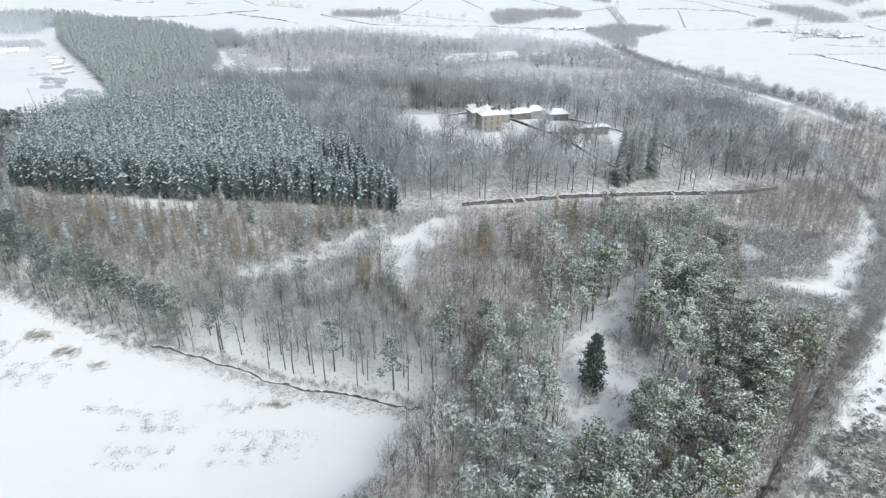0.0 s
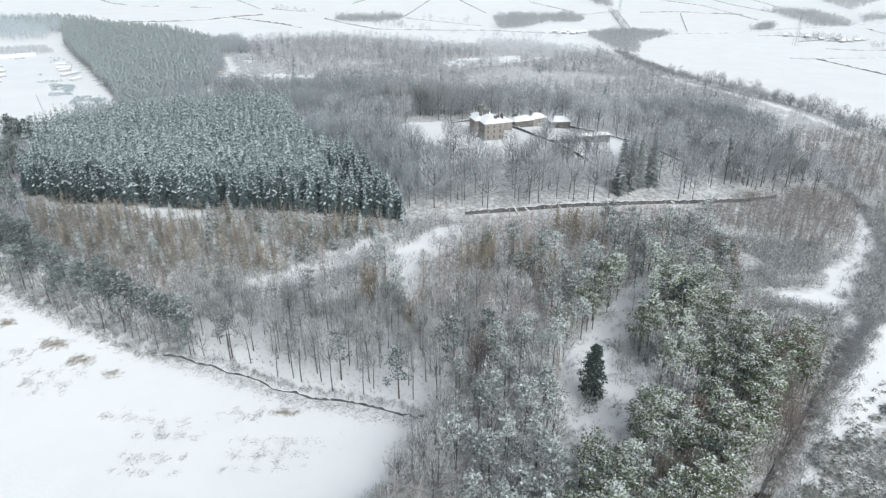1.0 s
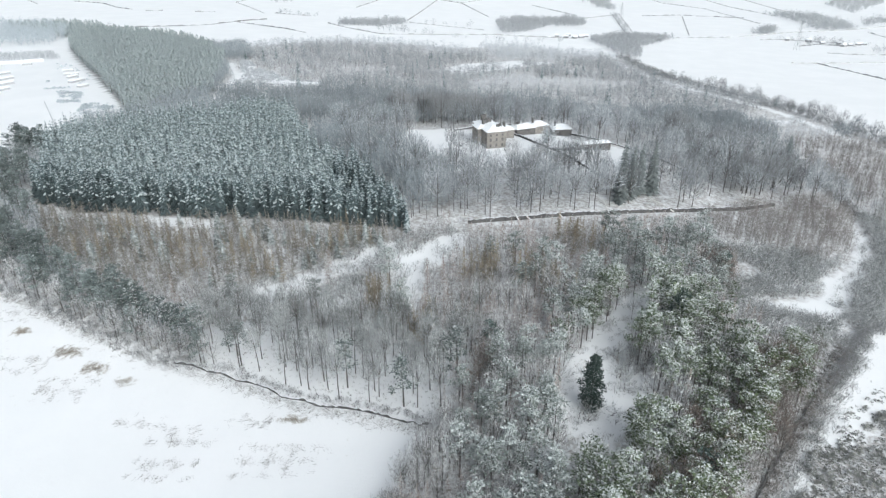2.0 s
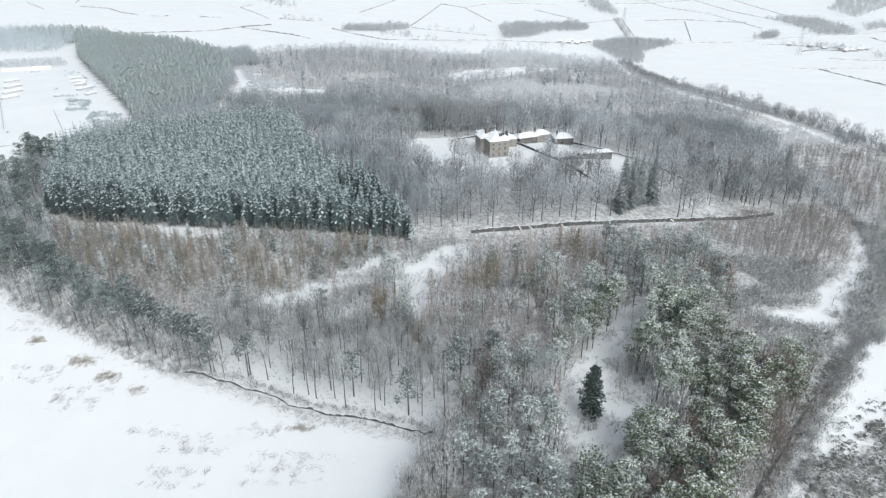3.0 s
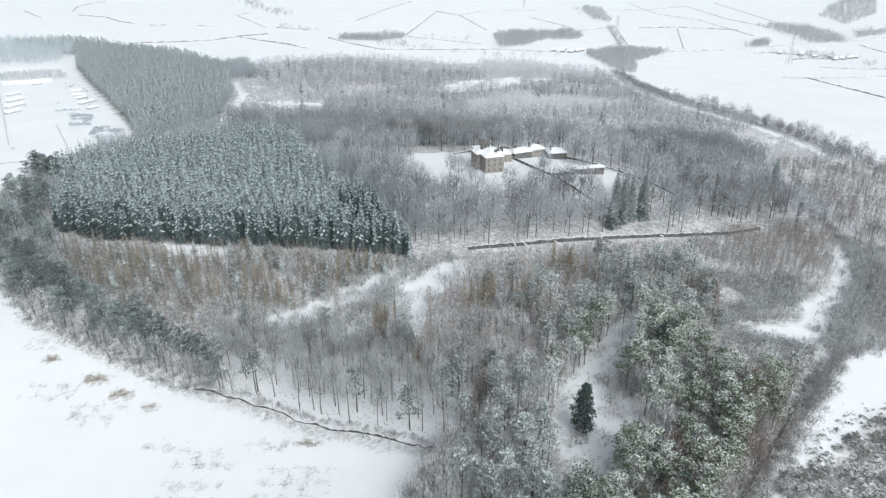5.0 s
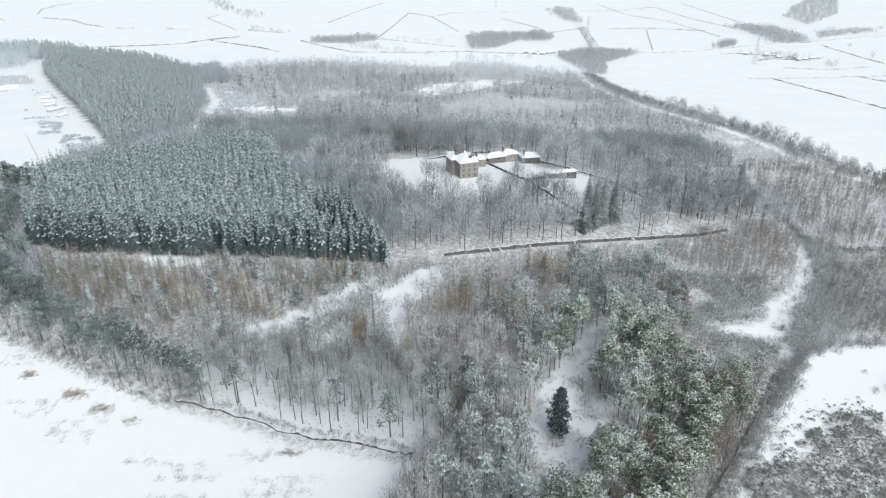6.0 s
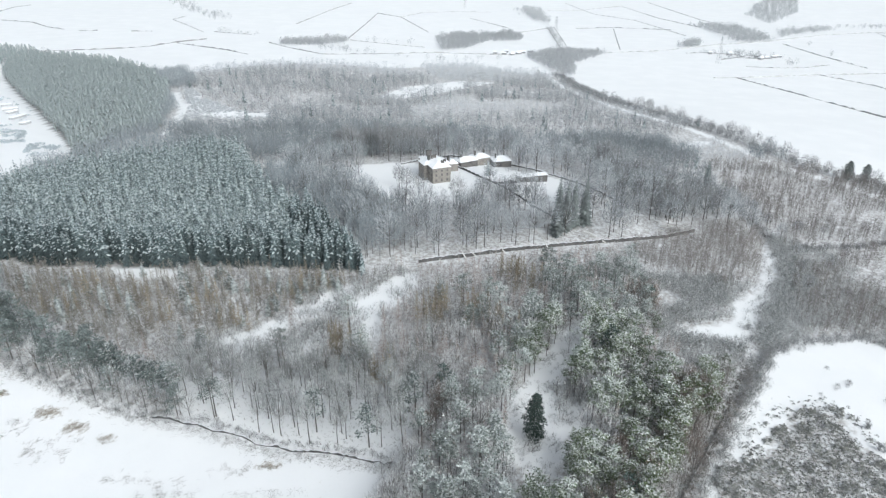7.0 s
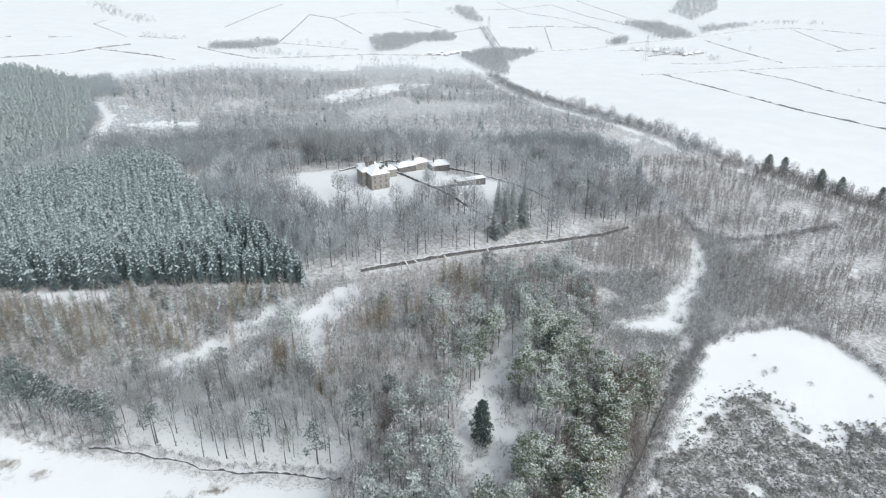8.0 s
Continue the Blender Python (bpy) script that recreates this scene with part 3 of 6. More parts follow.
def brush(h, twigs, width, wide=0.9):
    """A low tangle of twigs."""
    c = Kit()
    for _ in range(twigs):
        p = np.array((rng.normal() * 0.3 * h * wide, rng.normal() * 0.3 * h * wide, -0.05))
        c.sliver(p, p + rng.normal(size=3) * (0.5, 0.5, 0.15) * h + (0, 0, 0.6 * h), width)
    return np.zeros((0, 3)), np.zeros((0, 3), int), *c.data()


def larch(h, whorls, per, width, r=0.16):
    t, c = Kit(), Kit()
    t.rod((0, 0, -0.3), (0, 0, h), 0.0075 * h, 0.01, 4)
    for k in range(whorls):
        zf = 0.18 + 0.8 * k / (whorls - 1)
        for j in range(per):
            ang = rng.uniform(0, 2 * math.pi)
            ln = h * r * (1.08 - zf) * rng.uniform(0.6, 1.25)
            z = h * (zf + rng.uniform(-0.02, 0.02))
            p = np.array((0, 0, z))
            q = p + (math.cos(ang) * ln, math.sin(ang) * ln, ln * rng.uniform(-0.1, 0.35))
            c.sliver(p, q, width)
            for g in (0.35, 0.6, 0.85):
                a = p + (q - p) * g
                c.sliver(a, a + rng.normal(size=3) * (0.35, 0.35, 0.25) * ln + (0, 0, -0.04 * h * rng.uniform(-0.6, 1)), width * 0.8)
    return *t.data(), *c.data()


def mound(h, r, blades, size):
    """A low rounded clump of heather."""
    t, c = Kit(), Kit()
    for _ in range(blades):
        a, e = rng.uniform(0, 2 * math.pi), rng.uniform(0, 1.5)
        p = np.array((math.cos(a) * math.cos(e) * r, math.sin(a) * math.cos(e) * r, math.sin(e) * h))
        s, u = rng.normal(size=3) * size * 0.6, rng.normal(size=3) * size * 0.6
        c.tri(tuple(p * 0.75 - s), tuple(p * 0.8 + s), tuple(p * 1.08 + u + (0, 0, size * 0.3)))
    return *t.data(), *c.data()


# ---- placing ----
def grid_in(poly, step, holes=(), jitter=0.42, seed=1, turn=0.0):
    """Loosely even places in a polygon of the plan."""
    r = np.random.default_rng(seed)
    c, s = math.cos(turn), math.sin(turn)
    px, py = zip(*[(x * c + y * s, y * c - x * s) for x, y in poly])
    xs, ys = np.arange(min(px), max(px), step), np.arange(min(py), max(py), step)
    x, y = np.meshgrid(xs, ys)
    x = (x + (np.arange(len(ys)) % 2)[:, None] * step * 0.5 + r.uniform(-jitter, jitter, x.shape) * step).ravel()
    y = (y + r.uniform(-jitter, jitter, y.shape[0] * y.shape[1]).reshape(len(ys), -1) * step).ravel()
    x, y = x * c - y * s, x * s + y * c
    keep = inside(poly, x, y)
    for hole in holes:
        keep &= ~inside(hole, x, y)
    return np.stack([x[keep], y[keep]], 1)


def along(line, step, wide, seed=1):
    """Places beside a polyline."""
    r = np.random.default_rng(seed)
    out = []
    for (ax, ay), (bx, by) in zip(line, line[1:]):
        n = max(1, int(math.hypot(bx - ax, by - ay) / step))
        k = (np.arange(n) + r.uniform(0, 1, n)) / n
        out.append(np.stack([ax + (bx - ax) * k, ay + (by - ay) * k], 1) + r.normal(size=(n, 2)) * wide)
    return np.concatenate(out)


def thin(p, chance, seed=3):
    r = np.random.default_rng(seed)
    return p[r.uniform(size=len(p)) < chance]


def patchy(p, scale, seed):
    """A smooth value from 0 to 1 over the plan."""
    s = np.sin(p[:, 0] / scale + seed) + np.sin(p[:, 1] / scale * 1.13 + seed * 1.7) + np.sin((p[:, 0] + p[:, 1]) / scale * 0.71 + seed * 2.3) + np.sin((p[:, 0] - 1.4 * p[:, 1]) / scale * 1.9 + seed * 0.7)
    return np.clip(0.5 + s / 6, 0, 1)


def stuff(name, label, category, patterns, p, mats, lo=0.8, hi=1.2, seed=5, vary=0.0):
    """All of a kind too many to count, as one mesh."""
    r = np.random.default_rng(seed)
    pick = r.integers(0, len(patterns), len(p))
    vs, fs, ix, base = [], [], [], 0
    for k, (tv, tf, cv, cf, *split) in enumerate(patterns):
        q = p[pick == k]
        if not len(q):
            continue
        v = np.concatenate([tv, cv])
        f = np.concatenate([tf, cf + len(tv)])
        mi = np.concatenate([np.zeros(len(tf), int), 1 + (np.arange(len(cf)) >= (split[0] if split else len(cf)))])
        a, s = r.uniform(0, 2 * math.pi, len(q)), r.uniform(lo, hi, len(q)) * (1 - vary / 2 + vary * patchy(q, 13.0, seed))
        ca, sa = (np.cos(a) * s)[:, None], (np.sin(a) * s)[:, None]
        w = np.stack([v[:, 0] * ca - v[:, 1] * sa + q[:, :1], v[:, 0] * sa + v[:, 1] * ca + q[:, 1:], v[:, 2] * s[:, None] + ground(q[:, 0], q[:, 1])[:, None]], -1)
        vs.append(w.reshape(-1, 3))
        fs.append((f[None] + (np.arange(len(q)) * len(v))[:, None, None]).reshape(-1, 3) + base)
        ix.append(np.tile(mi, len(q)))
        base += len(q) * len(v)
    ob = new(name, solid(name, np.concatenate(vs), np.concatenate(fs), mats, np.concatenate(ix)))
    return tagged(ob, label, category, kind="stuff")


def empty(name, x, y, turn=0.0, z=None):
    ob = new(name)
    ob.empty_display_size = 0.5
    ob.matrix_basis = Matrix.Translation((x, y, float(ground(x, y)) if z is None else z)) @ Matrix.Rotation(turn, 4, "Z")
    return ob


def hang(name, mesh, parent, label=""):
    ob = new(name, mesh)
    ob.parent = parent
    if label:
        ob["label"] = label
    return ob


def trees(name, label, category, group, patterns, p, mats, lo=0.8, hi=1.2, seed=5):
    """Countable trees: each its own thing with trunk and crown."""
    r = np.random.default_rng(seed)
    meshes = []
    for tv, tf, cv, cf, *snowy in patterns:
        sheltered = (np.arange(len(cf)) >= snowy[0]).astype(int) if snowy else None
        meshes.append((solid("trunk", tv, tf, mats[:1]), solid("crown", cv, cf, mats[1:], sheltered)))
    for x, y in p:
        s, a, k = r.uniform(lo, hi), r.uniform(0, 2 * math.pi), r.integers(0, len(meshes))
        ob = empty(name, x, y, a)
        ob.matrix_basis = ob.matrix_basis @ Matrix.Scale(s, 4)
        tagged(ob, label, category, group)
        for part_name, me in zip(("trunk", "crown"), meshes[k]):
            hang(part_name, me, ob)


def nearest(p, count, spot):
    """Splits places into the count nearest to a spot of the plan and the rest."""
    order = np.argsort(np.hypot(p[:, 0] - spot[0], p[:, 1] - spot[1]))
    return p[order[:count]], p[order[count:]]


def open_view(p, area, reach):
    """Leaves the ground south of a clearing free of tall trees."""
    away = p / np.hypot(p[:, 0], p[:, 1])[:, None]
    keep = np.ones(len(p), bool)
    for s in np.arange(0, reach + 1, 3.0):
        keep &= ~inside(area, p[:, 0] + away[:, 0] * s, p[:, 1] + away[:, 1] * s)
    return keep


def keep_off(p, lines, gap):
    for line in lines:
        p = p[nearness(line, p[:, 0], p[:, 1]) > gap]
    return p


# ---- spruce plantation ----
spruces = [spruce(17, 3.2, 18, 9, full=0.75) for _ in range(3)]
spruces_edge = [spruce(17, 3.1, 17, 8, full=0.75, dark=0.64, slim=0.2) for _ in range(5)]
spruces_mid = [conifer(15.5, 3.3, 10, 7) for _ in range(6)]
spruces_far = [shaggy(14, 2.9, 58) for _ in range(6)]
PL = grid_in(PLANTATION, 3.5, seed=2, turn=0.45, jitter=0.5)
PL_FRONT = [(-190, 264), (-164, 254), (-102, 250), (-57, 250), (-17, 246), (-40, 292)]
order = np.argsort(nearness(PL_FRONT, PL[:, 0], PL[:, 1]))
edge, rest = PL[order[:295]], PL[order[295:]]
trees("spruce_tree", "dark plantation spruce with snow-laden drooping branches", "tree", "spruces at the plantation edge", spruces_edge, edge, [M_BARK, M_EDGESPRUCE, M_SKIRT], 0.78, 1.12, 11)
stuff("spruce_plantation", "dense plantation of snow-dusted spruces behind the edge rows", "plantation", spruces_mid, rest, [M_BARK, M_SPRUCE], 0.7, 1.18, 12)
FP = keep_off(np.concatenate([grid_in(FAR_PLANTATION, 4.5, seed=4, turn=0.7, jitter=0.5), grid_in([(-478, 860), (-462, 905), (-500, 960), (-570, 985), (-620, 930), (-540, 880)], 6.5, seed=225)]), [RIDE], 7)
stuff("far_plantation", "distant conifer plantation dusted with snow and paled for haze", "plantation", spruces_far, FP, [M_BARK, M_FARSPRUCE], 0.7, 1.1, 13)

GAP = [(-214, 424), (-204, 458), (-192, 484), (-178, 490), (-160, 455), (-150, 440), (-128, 438), (-150, 413), (-172, 405), (-200, 391), (-222, 372), (-238, 395)]
bare_far = [crown_tree(13, 6, 130, 0.35, 0.15, 0.15, 0.8, True) for _ in range(5)]
gap = grid_in(GAP, 5.2, seed=192)
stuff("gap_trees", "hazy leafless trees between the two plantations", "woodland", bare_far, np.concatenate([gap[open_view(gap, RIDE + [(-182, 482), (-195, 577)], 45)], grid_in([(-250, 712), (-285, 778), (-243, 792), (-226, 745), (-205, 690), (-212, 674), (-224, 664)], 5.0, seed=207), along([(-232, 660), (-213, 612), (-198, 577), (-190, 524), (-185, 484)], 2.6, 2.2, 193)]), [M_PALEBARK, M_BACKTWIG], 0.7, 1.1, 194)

# ---- mixed wood between the field wall and the garden wall ----
CENTRAL = [(-140, 186), (-109, 170), (-73, 157), (-42, 144), (-6, 132), (-6, 120), (-14, 102), (-40, 45), (20, 45), (56, 88), (72, 108), (104, 146), (114, 160), (104, 172), (99, 185), (109, 215), (106, 240), (112, 262), (113, 272), (83, 265), (54, 259), (30, 253), (8, 248), (-20, 240), (-57, 244), (-102, 244), (-164, 248), (-196, 262), (-196, 240), (-172, 212)]
PINELAND = [(-3, 132), (10, 100), (-20, 50), (20, 45), (72, 108), (112, 158), (104, 168), (97, 185), (107, 215), (103, 236), (84, 240), (58, 222), (50, 200), (40, 175), (25, 150)]
LARCHLAND = [(-170, 215), (-110, 190), (-76, 190), (-30, 225), (-5, 242), (-57, 246), (-190, 258)]
WEST_BELT = [(-242, 346), (-236, 290), (-214, 255), (-182, 213), (-150, 190), (-109, 169), (-76, 156), (-84, 172), (-120, 190), (-150, 210), (-178, 250), (-194, 268), (-208, 318), (-230, 350)]
pines = [snow_pine(16, 10, 20, 10, 0.6, b, 0.2) for b in (0.55, 0.5, 0.45, 0.4, 0.35)]
pines_mid = [snow_pine(16, 11, 10, 5, 0.68, 0.35) for _ in range(4)]
pines_dense = [snow_pine(16, 13, 24, -2, 0.66, b, 0.22) for b in (0.2, 0.35, 0.3, 0.42, 0.25)]
birches = [crown_tree(14, 9, 440, w, 0.046, f, 0.8) for w, f in ((0.24, 0.2), (0.28, 0.15), (0.2, 0.3), (0.3, 0.22), (0.22, 0.12))]
birches_tall = [crown_tree(19, 8, 760, 0.19, 0.045, f, 0.75) for f in (0.5, 0.42, 0.55, 0.47, 0.38, 0.52)]
birches_mid = [crown_tree(14, 7, 210, w, 0.075, 0.12, 0.8, True) for w in (0.22, 0.26, 0.3, 0.24)]
larches = [larch(15, 19, 5, 0.08, 0.18) for _ in range(5)]
SPOT = (30, 60)

strip = keep_off(grid_in([(x, y + 4) for x, y in WALL_STRIP], 5.6, STRIPS, seed=31), [FIELD_WALL], 3.5)
strip = strip[inside(WOODS, strip[:, 0], strip[:, 1])]
trees("tall_birch", "tall slender leafless tree with a clean stem behind the field wall", "tree", "tall bare trees behind the field wall", birches_tall, strip, [M_BARK, M_TALLTWIG], 0.8, 1.12, 32)
trees("wall_pine", "straight pine with a small dark crown behind the field wall", "tree", "pines behind the field wall", pines, [(-13, 137), (2, 150), (-2, 146), (-64, 156), (-85, 163), (-92, 166), (-100, 170), (-78, 162), (-30, 146)], [M_BARK, M_DARKPINE, M_CLOT], 0.95, 1.2, 33)

belt = grid_in(WEST_BELT, 4.2, seed=34)
dice = np.random.default_rng(35).uniform(size=len(belt))
needled = np.where(belt[:, 1] > 325, 0.6, np.where(belt[:, 1] > 225, 0.2, 0.34))
belt_front = along([(x + 0.8, y + 2.2) for x, y in FIELD_WALL[5:]] + [(-214, 262), (-232, 300)], 3.4, 1.3, 227)
trees("belt_edge_tree", "bushy grey-green leafless tree at the edge of the snowy field", "tree", "leafless trees at the field edge of the belt", birches, belt_front, [M_BARK, M_TWIG], 0.7, 1.15, 228)
trees("belt_pine", "dark shaggy pine in the shelter belt by the field", "tree", "pines of the shelter belt", pines_dense, np.concatenate([belt[dice < needled], [(-165, 202), (-147, 197), (-118, 180), (-100, 166), (-178, 228), (-112, 174), (-130, 184), (-222, 316), (-232, 332), (-238, 341)]]), [M_BARK, M_BELTPINE, M_CLOT], 0.7, 1.1, 36)
stuff("belt_trees", "grey leafless trees of the shelter belt by the field", "woodland", birches_mid, belt[dice >= needled], [M_BARK, M_PARKTWIG], 0.6, 1.0, 37)

C = grid_in(CENTRAL, 3.9, [GLADE, *STRIPS, PATCH_WEST, TRACK, WALL_STRIP, WEST_BELT], seed=6)
C = C[open_view(C, GLADE, 17) & np.all([open_view(C, area, 12) for area in STRIPS], 0) & open_view(C, PATCH_WEST, 4) & open_view(C, TRACK, 20)]
VERGE = [(6, 251), (30, 255), (54, 261), (83, 267), (113, 274), (128, 279), (128, 284), (113, 279), (83, 272), (54, 266), (30, 260), (6, 256)]
open_verge = open_view(C, VERGE, 21)
low_trees = C[~open_verge & open_view(C, VERGE, 5)]
C = C[open_verge]
C = keep_off(C, [LANE], 5)
px, py = C[:, 0], C[:, 1]
pineland, larchland = inside(PINELAND, px, py), inside(LARCHLAND, px, py)
mixed = patchy(C, 7.0, 3.0)
by_lane = nearness(LANE, px, py) < 15
dice = np.random.default_rng(21).uniform(size=len(C))
is_pine = pineland & (dice < np.where(by_lane, 0.48, np.where(px < 30 + 0.25 * (py - 130), 0.3, np.where(py > 178, 0.38, 0.54)))) & ~((px > 88) & (py > 146) & (py < 185)) | ~pineland & ~larchland & (dice < 0.05)
is_larch = ~is_pine & (larchland & (dice < 0.66) | ~larchland & ((mixed > 0.52) & (dice < 0.82) | by_lane & (dice < 0.62)))
is_young = ~is_pine & ~is_larch & larchland & (dice > 0.74)
is_bare = ~is_pine & ~is_larch & ~is_young
green = by_lane & (py < 165)
spots = np.concatenate([np.array(c) + np.random.default_rng(130 + i).normal(size=(3, 2)) * 3.0 for i, c in enumerate(((72, 169), (47, 116), (52, 109), (68, 112), (76, 124), (88, 140), (60, 104), (84, 132)))])
trees("green_pine", "tall green pine with little snow near the lane", "tree", "green pines near the lane", pines, np.concatenate([C[is_pine & green], spots]), [M_BARK, M_GREENPINE, M_CLOT], 0.7, 1.05, 131)
a, b = nearest(C[is_pine & ~green], 295, SPOT)
west = (a[:, 0] < 34 + 0.25 * (a[:, 1] - 130)) | (a[:, 1] > 192)
trees("pine_tree", "tall pine with green needles and clotted snow", "tree", "pines in the mixed wood", pines, a[~west], [M_BARK, M_PINE, M_CLOT], 0.75, 1.1, 14)
trees("frosted_pine", "pine grey-green under frost in the mixed wood", "tree", "frosted pines of the mixed wood", pines, a[west], [M_BARK, M_FROSTPINE, M_RIME], 0.7, 1.1, 219)
if len(b):
    stuff("pine_stand", "pines with snow on their crowns deeper in the wood", "woodland", pines_mid, b, [M_BARK, M_PINE, M_CLOT], 0.7, 1.0, 15)
a, b = nearest(C[is_bare], 295, SPOT)
trees("birch_tree", "leafless grey birch with snow along its twigs", "tree", "bare birches in the mixed wood", birches, a, [M_BARK, M_TWIG], 0.75, 1.2, 16)
if len(b):
    stuff("birch_stand", "leafless birches standing close in snow", "woodland", birches_mid, b, [M_PALEBARK, M_TWIG], 0.5, 0.85, 17)
far_larch = larchland[is_larch]
L, banked = C[is_larch][~far_larch], by_lane[is_larch][~far_larch]
trees("larch_tree", "leafless larch with russet brown twigs", "tree", "larches in the mixed wood", larches, L[~banked], [M_PALEBARK, M_RUSSET], 0.55, 0.9, 18)
trees("lane_tree", "dull brown leafless tree on the bank of the lane", "tree", "bare trees on the bank of the lane", birches, L[banked], [M_BARK, M_BROWNTWIG], 0.5, 0.85, 115)
frosted = np.array([(78, 150), (84, 156), (71, 143), (90, 165), (64, 128), (70, 118), (96, 176), (60, 176), (75, 182), (88, 196), (52, 118), (82, 136), (66, 160), (92, 186), (97, 204)])
trees("frosted_tree", "bare tree white with snow among the pines", "tree", "snow-white bare trees among the pines", birches, frosted, [M_PALEBARK, M_HOAR], 0.8, 1.1, 180)
trees("glade_thicket_tree", "small bushy frosted tree in the snowy glade", "tree", "small trees in the glade", birches, [(52, 148), (55, 152), (58, 156), (50, 153), (60, 151), (56, 147), (62, 156)], [M_BARK, M_TWIG], 0.4, 0.55, 210)
trees("glade_pine", "dark pine at the edge of the snowy glade", "tree", "pines beside the glade", pines, [(40, 165), (44, 172), (36, 161), (50, 179), (55, 186), (32, 154), (47, 178), (58, 192)], [M_BARK, M_PINE, M_CLOT], 0.7, 0.95, 196)
trees("ivy_pine", "dark green pine free of snow in the wood", "tree", "snow-free dark pines", pines, [(72, 169), (74, 172), (70, 166), (101, 205), (58, 104), (12, 152)], [M_BARK, M_DARKSPRUCE, M_DARKSPRUCE], 0.85, 1.0, 181)
corner = along([(-2, 127), (-6, 114), (-12, 99), (-26, 72)], 2.6, 1.8, 182)
trees("corner_tree", "slender leafless tree at the corner of the snowy field", "tree", "bare trees at the field corner", birches, corner, [M_BARK, M_TWIG], 0.7, 1.0, 183)
bank = along([(x - 8, y + 6) for x, y in LANE[:5]], 1.9, 2.6, 161)
bank = bank[bank[:, 1] < 158]
dice = np.random.default_rng(162).uniform(size=len(bank))
trees("bank_tree", "brown leafless tree leaning on the lane bank", "tree", "brown trees on the lane bank", birches, bank[dice < 0.55], [M_BARK, M_BROWNTWIG], 0.8, 1.15, 163)
lean_bank = along([(x - 4, y + 4) for x, y in LANE[:4]], 2.2, 1.6, 204)
trees("lane_side_tree", "dark-stemmed bare tree hard by the lane", "tree", "bare trees hard by the lane", birches, lean_bank, [M_BARK, M_BROWNTWIG], 0.55, 0.85, 205)
trees("bank_pine", "tall dark pine on the bank above the lane", "tree", "pines on the lane bank", pines, bank[dice >= 0.75], [M_BARK, M_GREENPINE, M_CLOT], 0.75, 1.0, 164)
stuff("verge_bushes", "low brown leafless bushes below the park wall", "scrub", larches, low_trees, [M_PALEBARK, M_RUSSET], 0.22, 0.4, 53)
trees("young_larch", "young leafless larch with tan twigs below the plantation", "tree", "young larches below the plantation", larches, C[is_larch][far_larch][:200], [M_PALEBARK, M_LARCH], 0.5, 0.85, 19)
if far_larch.sum() > 200:
    stuff("larch_stand", "tan leafless larches beyond the strip of snow", "woodland", larches, C[is_larch][far_larch][200:], [M_PALEBARK, M_LARCH], 0.4, 0.7, 38)
young = [conifer(9, 2.5, 9, 8) for _ in range(4)]
trees("young_spruce", "young spruce powdered with snow among the larches", "tree", "young spruces among the larches", young, np.concatenate([thin(C[is_young], 0.3, 165), [(-97, 240), (-90, 245), (-81, 239), (-55, 211), (-28, 229), (-34, 230), (-91, 230), (-74, 231), (-40, 233), (-111, 219), (-49, 228), (-30, 171), (-23, 175), (3, 181), (9, 189), (-114, 243), (-124, 223), (-38, 229), (-31, 233)]]), [M_BARK, M_YOUNGSPRUCE], 0.7, 1.1, 20)
trees("corner_spruce", "dark spruce standing clear of the plantation corner", "tree", "", spruces, [(-18, 243)], [M_BARK, M_EDGESPRUCE], 0.62, 0.63, 166)

LB = grid_in(LARCHLAND, 2.7, [*STRIPS, PATCH_WEST], seed=54)
tone = np.random.default_rng(110).uniform(size=len(LB)) < 0.35 + 0.4 * (patchy(LB, 6.0, 2.0) > 0.5)
saplings = [puff(5.5, 26, 0.2, 0.05, 0.1, 2) for _ in range(4)]
stuff("larch_thicket", "thicket of tan saplings and scrub under the larches", "thicket", saplings, LB[tone], [M_PALEBARK, M_LARCH], 0.5, 1.2, 55)
stuff("grey_saplings", "thicket of frosted grey saplings under the larches", "thicket", saplings, LB[~tone], [M_PALEBARK, M_DARKTWIG], 0.4, 1.0, 111)

tan = np.concatenate([np.array(c) + np.random.default_rng(70 + i).normal(size=(9, 2)) * (3.4, 2.6) for i, c in enumerate(((9, 202), (-26, 186), (-8, 167), (54, 226), (28, 199), (-22, 181), (47, 233), (14, 208), (34, 186)))])
trees("tan_larch", "tan leafless larch standing out in the mixed wood", "tree", "tan larches in the mixed wood", larches, tan, [M_PALEBARK, M_TAN], 0.75, 1.1, 65)
tan = np.concatenate([np.array(c) + np.random.default_rng(80 + i).normal(size=(7, 2)) * (5.0, 3.0) for i, c in enumerate(((-96, 206), (-83, 215), (-52, 224), (-134, 214), (-125, 228), (-67, 203), (-108, 220), (-40, 232)))])
trees("tan_young_larch", "tan young larch in the thicket below the plantation", "tree", "tan young larches", larches, tan, [M_PALEBARK, M_TAN], 0.6, 0.9, 66)
russet = np.concatenate([np.array(c) + np.random.default_rng(90 + i).normal(size=(6, 2)) * (3.5, 3.0) for i, c in enumerate(((61, 119), (94, 149), (11, 143), (98, 204), (101, 210), (89, 143), (86, 138), (80, 124), (58, 103), (65, 112), (50, 98)))])
trees("russet_tree", "reddish-brown leafless tree among the pines", "tree", "russet trees among the pines", birches, russet, [M_BARK, M_REDTWIG], 0.9, 1.25, 67)
TH = keep_off(grid_in(CENTRAL, 3.7, [GLADE, *STRIPS, PATCH_WEST, TRACK, WALL_STRIP], seed=68), [FIELD_WALL, GARDEN_WALL], 4)
